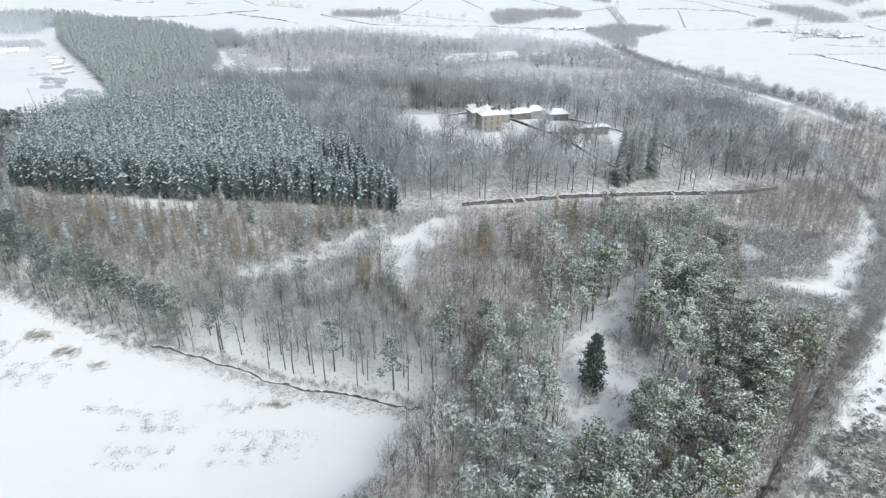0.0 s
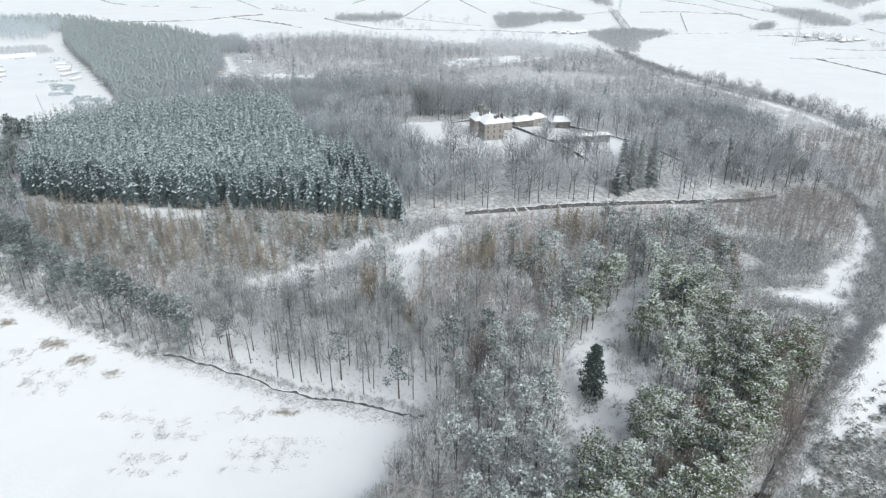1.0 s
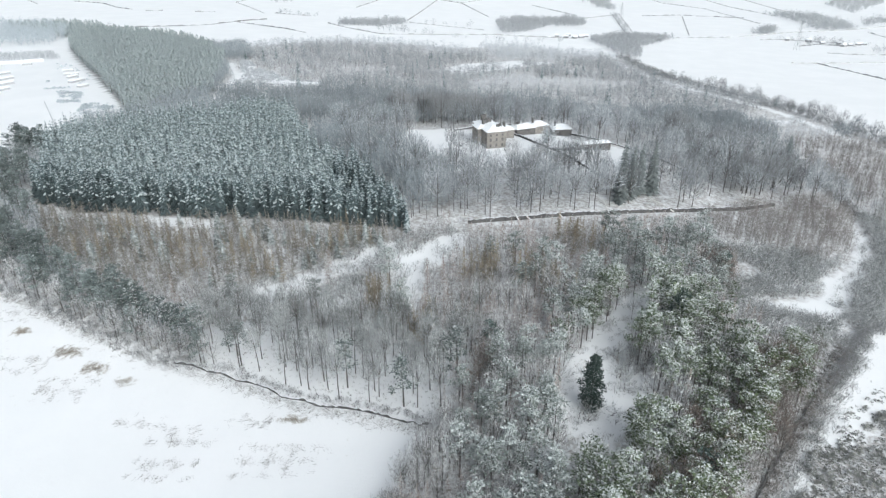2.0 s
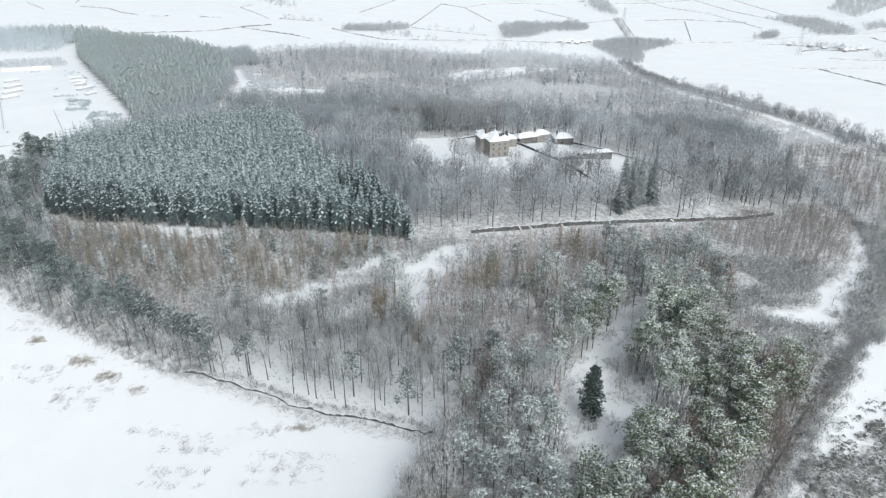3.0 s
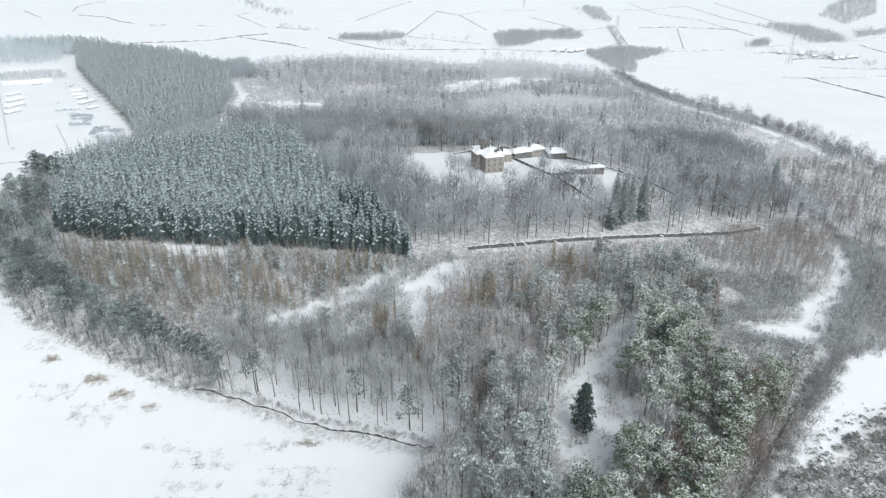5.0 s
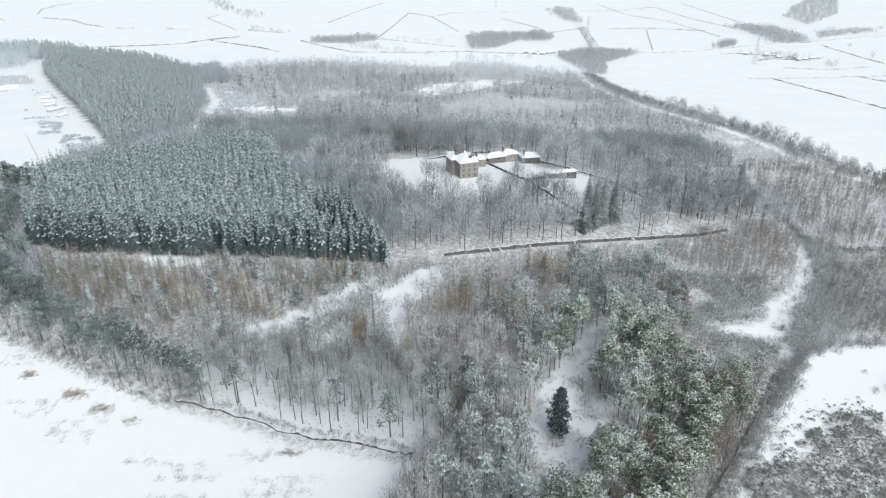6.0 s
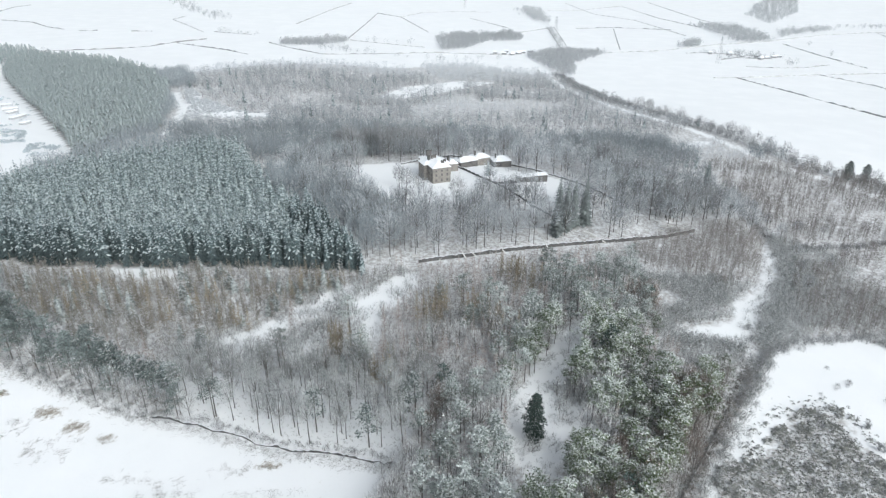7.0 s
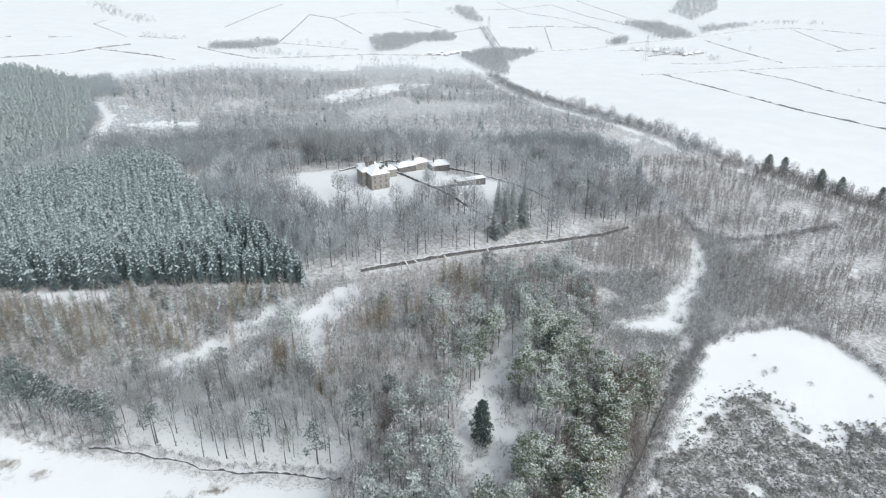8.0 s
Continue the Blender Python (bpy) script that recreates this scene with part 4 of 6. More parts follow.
TH = TH[open_view(TH, GLADE, 5) & np.all([open_view(TH, area, 6) for area in STRIPS], 0)]
TH = TH[~inside(PINELAND, TH[:, 0], TH[:, 1]) | (np.random.default_rng(213).uniform(size=len(TH)) < 0.4)]
tone = ~inside(LARCHLAND, TH[:, 0], TH[:, 1]) & (np.random.default_rng(101).uniform(size=len(TH)) < 0.12 + 0.45 * (patchy(TH, 9.0, 5.0) > 0.5))
thickets = [bush(4.0, 28, 0.065) for _ in range(5)]
stuff("wood_thicket", "grey leafless thicket filling the wood below the trees", "thicket", thickets, TH[~tone], [M_PALEBARK, M_TWIG], 0.5, 1.25, 69)
stuff("brown_thicket", "brown leafless saplings filling the wood below the trees", "thicket", thickets, TH[tone], [M_PALEBARK, M_RUSSET], 0.5, 1.3, 102)

# lone dark evergreen in the glade
trees("lone_spruce", "lone dark green spruce standing in a snowy glade", "tree", "", [evergreen(17.5, 3.9, 120)], [(38, 133)], [M_BARK, M_DARKSPRUCE], 1.0, 1.0, 22)

# ---- parkland between the garden wall and the house ----
PARK = [(-14, 250), (8, 256), (54, 267), (113, 280), (164, 300), (205, 300), (208, 364), (222, 420), (110, 420), (60, 425), (-20, 405), (-70, 380), (-62, 335), (-34, 296)]
P = np.concatenate([thin(grid_in(PARK, 10.0, [LAWN, GARDEN], seed=8), 0.9, 9), [(5, 268), (2, 265), (31, 283), (32, 265), (37, 266), (65, 274), (75, 276), (56, 273), (14, 288), (18, 275), (16, 262)]])
FRONT_LAWN = [(-30, 345), (0, 318), (40, 322), (52, 340), (50, 372), (-20, 372)]
P = P[open_view(P, FRONT_LAWN, 20) & open_view(P, GARDEN, 6)]
P, far_park = nearest(P, 190, (40, 240))
oaks = [crown_tree(22, 12, 850, 0.31, 0.07, f, 0.85) for f in (0.26, 0.34, 0.4, 0.36, 0.3)]
oaks_mid = [crown_tree(19, 8, 330, 0.29, 0.1, 0.28, 0.9, True) for _ in range(5)]
trees("parkland_tree", "tall leafless parkland tree standing in snow", "tree", "bare trees in the park", oaks, P, [M_BARK, M_PARKTWIG], 0.75, 1.22, 23)
stuff("park_wood", "leafless trees crowding the park beyond the house garden", "woodland", oaks_mid, far_park, [M_PALEBARK, M_PARKTWIG], 0.8, 1.2, 56)
trees("lawn_tree", "spreading leafless tree on the snowy lawn", "tree", "bare trees on the lawn", oaks, [(5, 336), (1, 347), (-24, 372), (32, 313), (71, 300), (12, 330), (53, 300), (61, 309), (46, 311), (66, 322), (40, 300)], [M_BARK, M_DARKTWIG], 0.7, 0.95, 39)
trees("round_tree", "dense round-crowned frosted tree beside the lawn", "tree", "round trees beside the lawn", [orb(15, 6.2, 560, 0.085, 0.06) for _ in range(3)], [(-17, 288), (-27, 307), (-3, 297), (-40, 324), (4, 277), (-12, 303), (-30, 330), (-34, 312), (2, 309), (22, 300)], [M_BARK, M_DARKTWIG], 0.8, 1.25, 140)
trees("broad_tree", "broad round-crowned frosted tree above the park wall", "tree", "", [crown_tree(17, 14, 1500, 0.44, 0.06, 0.25)], [(48, 283)], [M_BARK, M_PARKTWIG], 1.1, 1.1, 113)
trees("garden_bush", "rounded frosted bush in the walled garden", "bush", "bushes in the walled garden", [bush(4, 120, 0.07)], [(78, 357), (66, 353), (60, 372), (72, 374)], [M_BARK, M_PARKTWIG], 0.8, 1.2, 114)
trees("park_spruce", "tall dark spruce above the park wall", "tree", "spruces above the park wall", [spruce(17, 2.7, 20, 10, full=0.85) for _ in range(3)], [(81, 280), (87, 286), (92, 290), (99, 293), (84, 291)], [M_BARK, M_PARKSPRUCE], 1.4, 1.75, 24)
trees("wood_spruce", "lone dark spruce above the bare wood east of the park", "tree", "", [spruce(17, 2.6, 18, 9, full=0.8)], [(206, 374)], [M_BARK, M_DARKPINE], 1.2, 1.2, 150)
trees("garden_spruce", "small snowy spruce beside the garden wall of the house", "tree", "", spruces, [(57, 364)], [M_BARK, M_SPRUCE], 0.55, 0.56, 62)
trees("holly_bush", "dense round grey bush in the park", "bush", "", [bush(5, 160, 0.12)], [(36, 272)], [M_BARK, M_PARKTWIG], 1.2, 1.2, 63)

SIDE = [(-72, 332), (-40, 292), (-16, 252), (2, 262), (-4, 300), (-14, 335), (-24, 350), (-58, 364), (-80, 362)]
side = grid_in(SIDE, 6.0, [LAWN], seed=57)
side = side[open_view(side, LAWN, 26)]
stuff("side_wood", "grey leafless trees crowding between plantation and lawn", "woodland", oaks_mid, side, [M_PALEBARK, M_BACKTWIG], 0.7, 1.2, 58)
big_oaks = [crown_tree(21, 13, 1150, 0.36, 0.075, 0.25, 1.2) for _ in range(4)]

trees("dark_oak", "large dark leafless tree with a dense rounded crown", "tree", "large dark trees east of the garden", big_oaks, grid_in([(128, 350), (140, 325), (152, 303), (175, 308), (196, 330), (198, 356), (150, 372)], 13, seed=59), [M_BARK, M_DARKTWIG], 0.7, 1.0, 61)
trees("great_oak", "great dark leafless oak with a broad domed crown", "tree", "great domed oaks east of the garden", big_oaks, [(149, 390), (138, 386), (161, 361), (163, 313), (154, 315), (177, 328), (163, 346), (144, 396)], [M_BARK, M_HEDGETREE], 1.05, 1.3, 202)
trees("grey_oak", "large grey leafless tree with a dense rounded crown", "tree", "large grey trees behind the house", big_oaks, grid_in([(-40, 415), (-20, 408), (35, 424), (30, 445), (-40, 440)], 10, seed=60), [M_BARK, M_HEDGETREE], 0.8, 1.15, 141)
trees("lawn_oak", "great leafless tree spreading behind the lawn", "tree", "great trees behind the lawn", big_oaks, [(-5, 405), (-17, 416), (-29, 406)], [M_BARK, M_HEDGETREE], 1.1, 1.25, 203)

# ---- woods beyond the house ----
BACK = [(-60, 390), (-20, 408), (40, 425), (60, 420), (110, 372), (128, 345), (205, 370), (226, 430), (300, 440), (286, 544), (250, 648), (224, 830), (150, 815), (44, 800), (-52, 818), (-145, 822), (-228, 745), (-204, 640), (-194, 575), (-182, 515), (-158, 425), (-122, 440), (-100, 420), (-82, 358), (-68, 326), (-58, 340)]
B = grid_in(BACK, 5.0, [GLADE_NORTH, GLADE_EAST, FELLED, LAWN, PARK], seed=10)
B = keep_off(B[patchy(B, 26.0, 1.0) > 0.16], [RIDE], 4)
B = keep_off(B, [EAST_RIDE], 6)
B = B[open_view(B, FELLED_ROAD, 16) & open_view(B, RIDE + [(-180, 482), (-193, 577)], 12) & open_view(B, GLADE_NORTH, 14)]
back_trees = [puff(12, 24, 0.36, 0.16, 0.08) for _ in range(4)] + [bush(9, 46, 0.15, 0.6) for _ in range(3)]
hedge_trees = [crown_tree(10, 6, 120, 0.4, 0.16, 0.08, 1.0, True) for _ in range(4)]
bands = patchy(B * (0.3, 1.0), 13.0, 2.0)
B = B[(bands > 0.4) | (np.random.default_rng(195).uniform(size=len(B)) < 0.35)]
near_back = B[:, 1] < 480
open_part = inside(OPEN_WOOD, B[:, 0], B[:, 1]) | inside(OPEN_EAST, B[:, 0], B[:, 1])
slender = B[open_part]
B, near_back = B[~open_part], near_back[~open_part]
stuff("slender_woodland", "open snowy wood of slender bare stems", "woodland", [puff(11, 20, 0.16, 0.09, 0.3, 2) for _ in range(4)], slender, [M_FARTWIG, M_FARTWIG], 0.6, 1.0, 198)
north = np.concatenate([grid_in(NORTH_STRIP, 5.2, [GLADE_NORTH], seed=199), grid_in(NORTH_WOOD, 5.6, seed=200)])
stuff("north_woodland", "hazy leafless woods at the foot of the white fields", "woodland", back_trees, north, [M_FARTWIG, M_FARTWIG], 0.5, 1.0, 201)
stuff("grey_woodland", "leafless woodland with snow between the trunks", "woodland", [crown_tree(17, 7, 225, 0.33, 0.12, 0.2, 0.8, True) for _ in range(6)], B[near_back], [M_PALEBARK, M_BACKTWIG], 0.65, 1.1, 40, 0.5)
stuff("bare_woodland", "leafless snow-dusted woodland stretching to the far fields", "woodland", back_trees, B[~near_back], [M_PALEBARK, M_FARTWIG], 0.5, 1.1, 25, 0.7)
stuff("scattered_conifers", "scattered conifers among the bare woodland", "woodland", spruces_mid, thin(B, 0.022, 26), [M_BARK, M_SPRUCE], 0.6, 0.95, 26)
GB = grid_in(GLADE_NORTH, 6.0, seed=208)
stuff("glade_scrub", "hazy bushes dotting the white glade in the far wood", "scrub", [bush(5, 46, 0.15) for _ in range(3)], GB[patchy(GB, 9.0, 3.0) > 0.58], [M_FARTWIG, M_FARTWIG], 0.6, 1.3, 209)
FC = grid_in(FELLED, 2.6, seed=41)
FC = FC[(patchy(FC, 6.0, 4.0) > 0.2) & ~inside(FELLED_ROAD, FC[:, 0], FC[:, 1])]
stuff("felled_brush", "brown brash and scrub on the felled ground", "scrub", [brush(1.8, 18, 0.12) for _ in range(3)], FC, [M_FARTWIG, M_FARTWIG], 0.8, 1.7, 42)

# ---- east wood beyond the lane ----
EAST = [(160, 190), (191, 193), (203, 184), (210, 150), (300, 200), (420, 260), (362, 327), (338, 393), (306, 434), (232, 430), (216, 364), (212, 309), (206, 268), (187, 239)]
E_ = grid_in(EAST, 3.3, [], seed=12)
E_ = E_[(patchy(E_ * (0.4, 1.0), 7.0, 2.0) > 0.42) | (np.random.default_rng(206).uniform(size=len(E_)) < 0.3)]
E_ = keep_off(E_[patchy(E_, 14.0, 2.0) > 0.22], [[(206, 290), (250, 292), (330, 285), (420, 270)]], 3)
stuff("young_birch_wood", "young leafless birch wood with pale snow between stems", "woodland", [puff(10, 24, 0.13, 0.065, 0.2, 2) for _ in range(5)], thin(E_, 0.75, 71), [M_PALEBARK, M_BROWNTWIG], 0.55, 1.25, 27)
stuff("brown_birch_wood", "brown-grey young birches beyond the lane", "woodland", [puff(10, 24, 0.13, 0.065, 0.3, 2) for _ in range(5)], thin(E_, 0.6, 72), [M_PALEBARK, M_BROWNTWIG], 0.7, 1.1, 73)
WPOLY = [(112, 256), (120, 244), (136, 236), (150, 230), (166, 237), (180, 256), (192, 275), (203, 298), (200, 312), (165, 300), (142, 284), (118, 274)]
W_ = grid_in(WPOLY, 2.3, [TRACK], seed=13)
W_ = W_[(patchy(W_, 5.0, 4.0) > 0.24) & (np.random.default_rng(211).uniform(size=len(W_)) < 0.9)]
stuff("brown_scrub_wood", "close brown leafless scrub beside the snowy track", "woodland", [puff(8, 30, 0.14, 0.055, 0.3, 3) for _ in range(4)], W_, [M_PALEBARK, M_BROWNTWIG], 0.75, 1.2, 28)

# ---- hedges and scrub ----
shrubs = [bush(3.0, 84, 0.045) for _ in range(6)]
stuff("field_hedge", "leafless hedge at the corner of the snowy field", "hedge", shrubs, along(FIELD_HEDGE, 0.6, 1.3, 1), [M_BARK, M_TWIG], 0.8, 1.6, 29)
stuff("wall_scrub", "dark leafless scrub along the field wall", "scrub", shrubs, np.concatenate([along([(x - 0.5, y + 0.3) for x, y in FIELD_WALL[5:]], 0.33, 1.7, 2), along([(x + 1, y + 1.8) for x, y in FIELD_WALL[:6]], 0.7, 0.8, 26), along([(x - 0.6, y - 1.4) for x, y in FIELD_WALL[:6]], 2.4, 0.5, 218)]), [M_BARK, M_HEDGETREE], 0.35, 0.85, 30)
lane_left = [(x - 4, y + 3) for x, y in LANE]
lane_right = [(x + 2.5, y - 2) for x, y in LANE[:9]]
stuff("lane_hedge", "bare brown hedge on the bank of the lane", "hedge", shrubs, along(LANE[:5], 0.7, 1.2, 3), [M_BARK, M_BROWNTWIG], 0.45, 1.0, 31)
stuff("lane_bushes", "grey frosted bushes among the lane hedges", "hedge", shrubs, np.concatenate([along(lane_left[1:8], 0.9, 2.6, 33), along(lane_right[:8], 0.55, 1.5, 34), along(LANE[4:8], 1.6, 2.2, 35), along(LANE[7:], 2.5, 2.5, 24)]), [M_PALEBARK, M_TALLTWIG], 0.5, 1.3, 103)
stuff("upper_lane_hedge", "dark unkempt hedges beside the upper lane and across the birch wood", "hedge", shrubs, np.concatenate([along([(205, 289), (208, 308), (210, 329), (212, 350), (214, 371)], 0.8, 1.8, 229), along([(211, 280), (226, 283), (245, 285), (273, 292), (306, 301)], 1.0, 1.2, 230)]), [M_BARK, M_HEDGETREE], 0.8, 1.5, 231)
trees("lane_conifer", "dark conifer standing beside the upper lane", "tree", "", spruces, [(213, 386)], [M_BARK, M_PARKSPRUCE], 1.0, 1.01, 232)
stuff("lane_undergrowth", "brown brambles and grass on the banks of the lane", "undergrowth", [brush(1.3, 14, 0.05) for _ in range(4)], np.concatenate([along([(x - 1, y + 1) for x, y in LANE[:5]], 0.2, 1.4, 25), along([(x - 7, y + 6) for x, y in LANE[:5]], 0.5, 3.0, 220)]), [M_BROWNBRUSH, M_BROWNBRUSH], 0.5, 1.2, 64)
stuff("track_scrub", "dense snowy scrub between the track and the lane", "scrub", shrubs, np.concatenate([grid_in([(136, 183), (150, 203), (165, 221), (182, 244), (195, 264), (200, 282), (208, 300), (222, 290), (205, 245), (192, 222), (176, 200), (160, 188), (146, 184)], 1.9, [EAST_FIELD], seed=43), thin(grid_in([(176, 200), (192, 222), (205, 245), (222, 290), (236, 280), (232, 240), (218, 205), (206, 184), (196, 192)], 2.6, seed=174), 0.8)]), [M_PALEBARK, M_TALLTWIG], 0.8, 1.7, 44)
GT = grid_in(GLADE, 0.9, seed=132)
GT = GT[patchy(GT, 1.6, 2.0) + 0.4 * patchy(GT, 4.5, 1.0) > 0.95]
stuff("glade_tufts", "low brushwood and grass tufts in the snowy glade", "undergrowth", [brush(0.8, 10, 0.05) for _ in range(3)], GT, [M_BRUSH, M_BRUSH], 0.4, 1.1, 133)
stuff("field_edge_scrub", "dark leafless scrub along the edge of the east field", "scrub", shrubs, along([(112, 148), (141, 180), (158, 188), (194, 193), (206, 179), (207, 152), (214, 120)], 0.4, 1.6, 134), [M_BARK, M_HEDGETREE], 0.5, 1.2, 135)
stuff("clearing_scrub", "bushy grey scrub around the snowy clearing", "scrub", shrubs, np.concatenate([grid_in([(101, 186), (110, 198), (122, 203), (140, 214), (154, 234), (158, 242), (140, 240), (120, 242), (108, 248), (109, 226), (113, 220), (109, 212), (101, 198)], 1.75, [TRACK, [(111, 214), (124, 216), (122, 227), (112, 226)]], seed=45), grid_in([(103, 174), (113, 160), (123, 168), (134, 183), (119, 187), (110, 192), (101, 188)], 2.2, seed=112), thin(grid_in(GLADE, 2.0, seed=46), 0.07), grid_in([(48, 140), (54, 143), (62, 152), (56, 157), (49, 151)], 2.3, seed=74), along([(34, 131), (38, 130), (41, 133)], 1.2, 0.8, 37), *[thin(grid_in(area, 2.2, seed=75), 0.13) for area in STRIPS], *[along(area + area[:1], 2.6, 0.9, 226) for area in STRIPS], along([(-43, 190), (-33, 203), (-24, 217)], 0.8, 2.0, 142), along([(-27, 222), (-18, 227)], 0.9, 1.6, 143)]), [M_PALEBARK, M_TALLTWIG], 0.5, 2.1, 47)
stuff("east_hedge", "dense grey hedge along the far field", "hedge", [orb(6, 3.4, 120, 0.13, 0.0) for _ in range(4)], along(EAST_HEDGE, 1.25, 3.2, 5), [M_PALEBARK, M_HEDGETREE], 0.6, 1.3, 32)
round_trees = [crown_tree(11, 8, 420, 0.38, 0.09, 0.1, 1.0, True) for _ in range(4)]
trees("hedgerow_tree", "round-crowned leafless hedgerow tree beside the white field", "tree", "hedgerow trees along the far field", round_trees, along(EAST_HEDGE[:6], 8.0, 2.0, 104), [M_BARK, M_HEDGETREE], 0.8, 1.5, 105)
stuff("far_hedgerow_trees", "round leafless trees in the farther hedgerow", "hedge", hedge_trees, along(EAST_HEDGE[5:], 7.0, 2.5, 106), [M_PALEBARK, M_HEDGETREE], 0.6, 1.1, 107)
trees("hedgerow_pine", "dark round-headed pine in the far hedgerow", "tree", "pines in the far hedgerow", [evergreen(14, 4.8, 90) for _ in range(3)], [(330, 406), (341, 402), (344, 365), (353, 356), (366, 334), (349, 372)], [M_BARK, M_DARKPINE], 0.9, 1.2, 33)
U = keep_off(grid_in(CENTRAL, 2.15, [GLADE, *STRIPS, TRACK, WALL_STRIP, PATCH_WEST], seed=14), [FIELD_WALL, GARDEN_WALL], 1.5)
stuff("undergrowth", "snow-covered brambles and brushwood on the woodland floor", "undergrowth", [brush(1.6, 9, 0.065) for _ in range(4)], U, [M_BRUSH, M_BRUSH], 0.5, 1.4, 34)
U = np.concatenate([thin(grid_in(WALL_STRIP, 1.7, seed=48), 0.8), thin(grid_in(PARK, 3.2, [LAWN, GARDEN], seed=49), 0.2), thin(grid_in(EAST, 3.0, seed=50), 0.5)])
stuff("low_brush", "thin snowy brush on open woodland floor", "undergrowth", [brush(1.1, 10, 0.045) for _ in range(4)], U, [M_BRUSH, M_BRUSH], 0.5, 1.2, 51)
trees("lane_ash", "frosted round-crowned tree beside the upper lane", "tree", "frosted trees beside the upper lane", oaks, [(206, 268), (211, 291), (199, 252), (215, 312), (189, 231), (226, 300), (214, 252), (232, 268), (219, 335), (243, 300), (205, 226)], [M_BARK, M_PARKTWIG], 0.36, 0.62, 212)
GS = grid_in(GLADE, 1.5, seed=214)
stuff("glade_bushes", "grey bushes at the rim of the snowy glade", "scrub", shrubs, np.concatenate([GS[patchy(GS, 2.6, 1.5) > 0.66], along([(34, 130), (36, 128), (40, 129)], 0.6, 0.5, 215), along([(47, 127), (52, 134), (58, 142)], 0.8, 1.2, 216)]), [M_BARK, M_HEDGETREE], 0.2, 0.6, 217)
stuff("track_bushes", "frosted grey bushes crowding the edge of the snowy track", "scrub", shrubs, np.concatenate([along([(117, 201), (130, 205), (138, 207)], 0.8, 0.9, 175), along([(141, 211), (143, 219), (154, 229), (163, 235)], 0.8, 0.9, 176), along([(109, 187), (126, 185), (133, 182)], 0.8, 1.2, 177), along([(105, 192), (111, 201)], 0.8, 1.4, 178)]), [M_PALEBARK, M_TALLTWIG], 1.0, 1.7, 179)
HB = np.concatenate([grid_in(HEATH, 0.95, [HEATH_HOLE], seed=15), along([(92, 117), (106, 126), (117, 137), (127, 145), (138, 150), (150, 150), (152, 142), (150, 130)], 0.35, 1.6, 221), along([(154, 122), (165, 129), (176, 129), (190, 128)], 0.4, 1.6, 222), thin(along([(92, 118), (108, 131), (125, 144), (140, 152)], 0.8, 4.0, 6), 0.4)])
HB = HB[(nearness(HEATH[4:12], HB[:, 0], HB[:, 1]) > 3.5) | (patchy(HB, 2.4, 1.0) > 0.42)]
big = patchy(HB, 1.5, 3.0) > 0.66
stuff("heather", "dark heather clumps capped with snow", "heath", [mound(0.5, 0.6, 13, 0.24) for _ in range(6)], HB[~big], [M_HEATH, M_HEATH], 0.5, 1.3, 35)
stuff("heather_hummocks", "taller grey hummocks of heather with snow between", "heath", [mound(0.95, 0.85, 30, 0.22) for _ in range(5)], HB[big], [M_HEATH, M_HEATH], 0.7, 1.5, 223)
trees("field_bush", "small dark leafless bush standing in the snowy field", "bush", "bushes in the east field", [bush(2.2, 150, 0.06, 0.85) for _ in range(3)], [(160, 171), (155.5, 158.5), (157, 160), (161.5, 160.5), (163, 162), (147.5, 155.5), (159, 184), (156, 183), (119, 136), (108, 133), (106, 130), (190, 143), (171, 152)], [M_BARK, M_HEDGETREE], 0.5, 0.95, 52)
trees("field_thorn", "spiky dark thorn bush at the edge of the heather", "bush", "thorn bushes beside the heather", [puff(3.6, 190, 0.42, 0.05, 0.02, 3) for _ in range(2)], [(153, 138), (151, 127), (150, 128), (164, 123), (163, 120), (174, 123), (172, 121), (176, 124)], [M_BARK, M_HEDGETREE], 0.75, 1.1, 224)


# ---- walls, buildings, far country ----
def box(bm, x0, x1, y0, y1, z0, z1):
    """A closed block in a bmesh."""
    v = [bm.verts.new(p) for p in ((x0, y0, z0), (x1, y0, z0), (x1, y1, z0), (x0, y1, z0), (x0, y0, z1), (x1, y0, z1), (x1, y1, z1), (x0, y1, z1))]
    for f in ((3, 2, 1, 0), (4, 5, 6, 7), (0, 1, 5, 4), (1, 2, 6, 5), (2, 3, 7, 6), (3, 0, 4, 7)):
        bm.faces.new([v[i] for i in f])


def part(name, bm, material, parent, label=""):
    me = bpy.data.meshes.new(name)
    bm.to_mesh(me)
    bm.free()
    me.materials.append(material)
    return hang(name, me, parent, label)


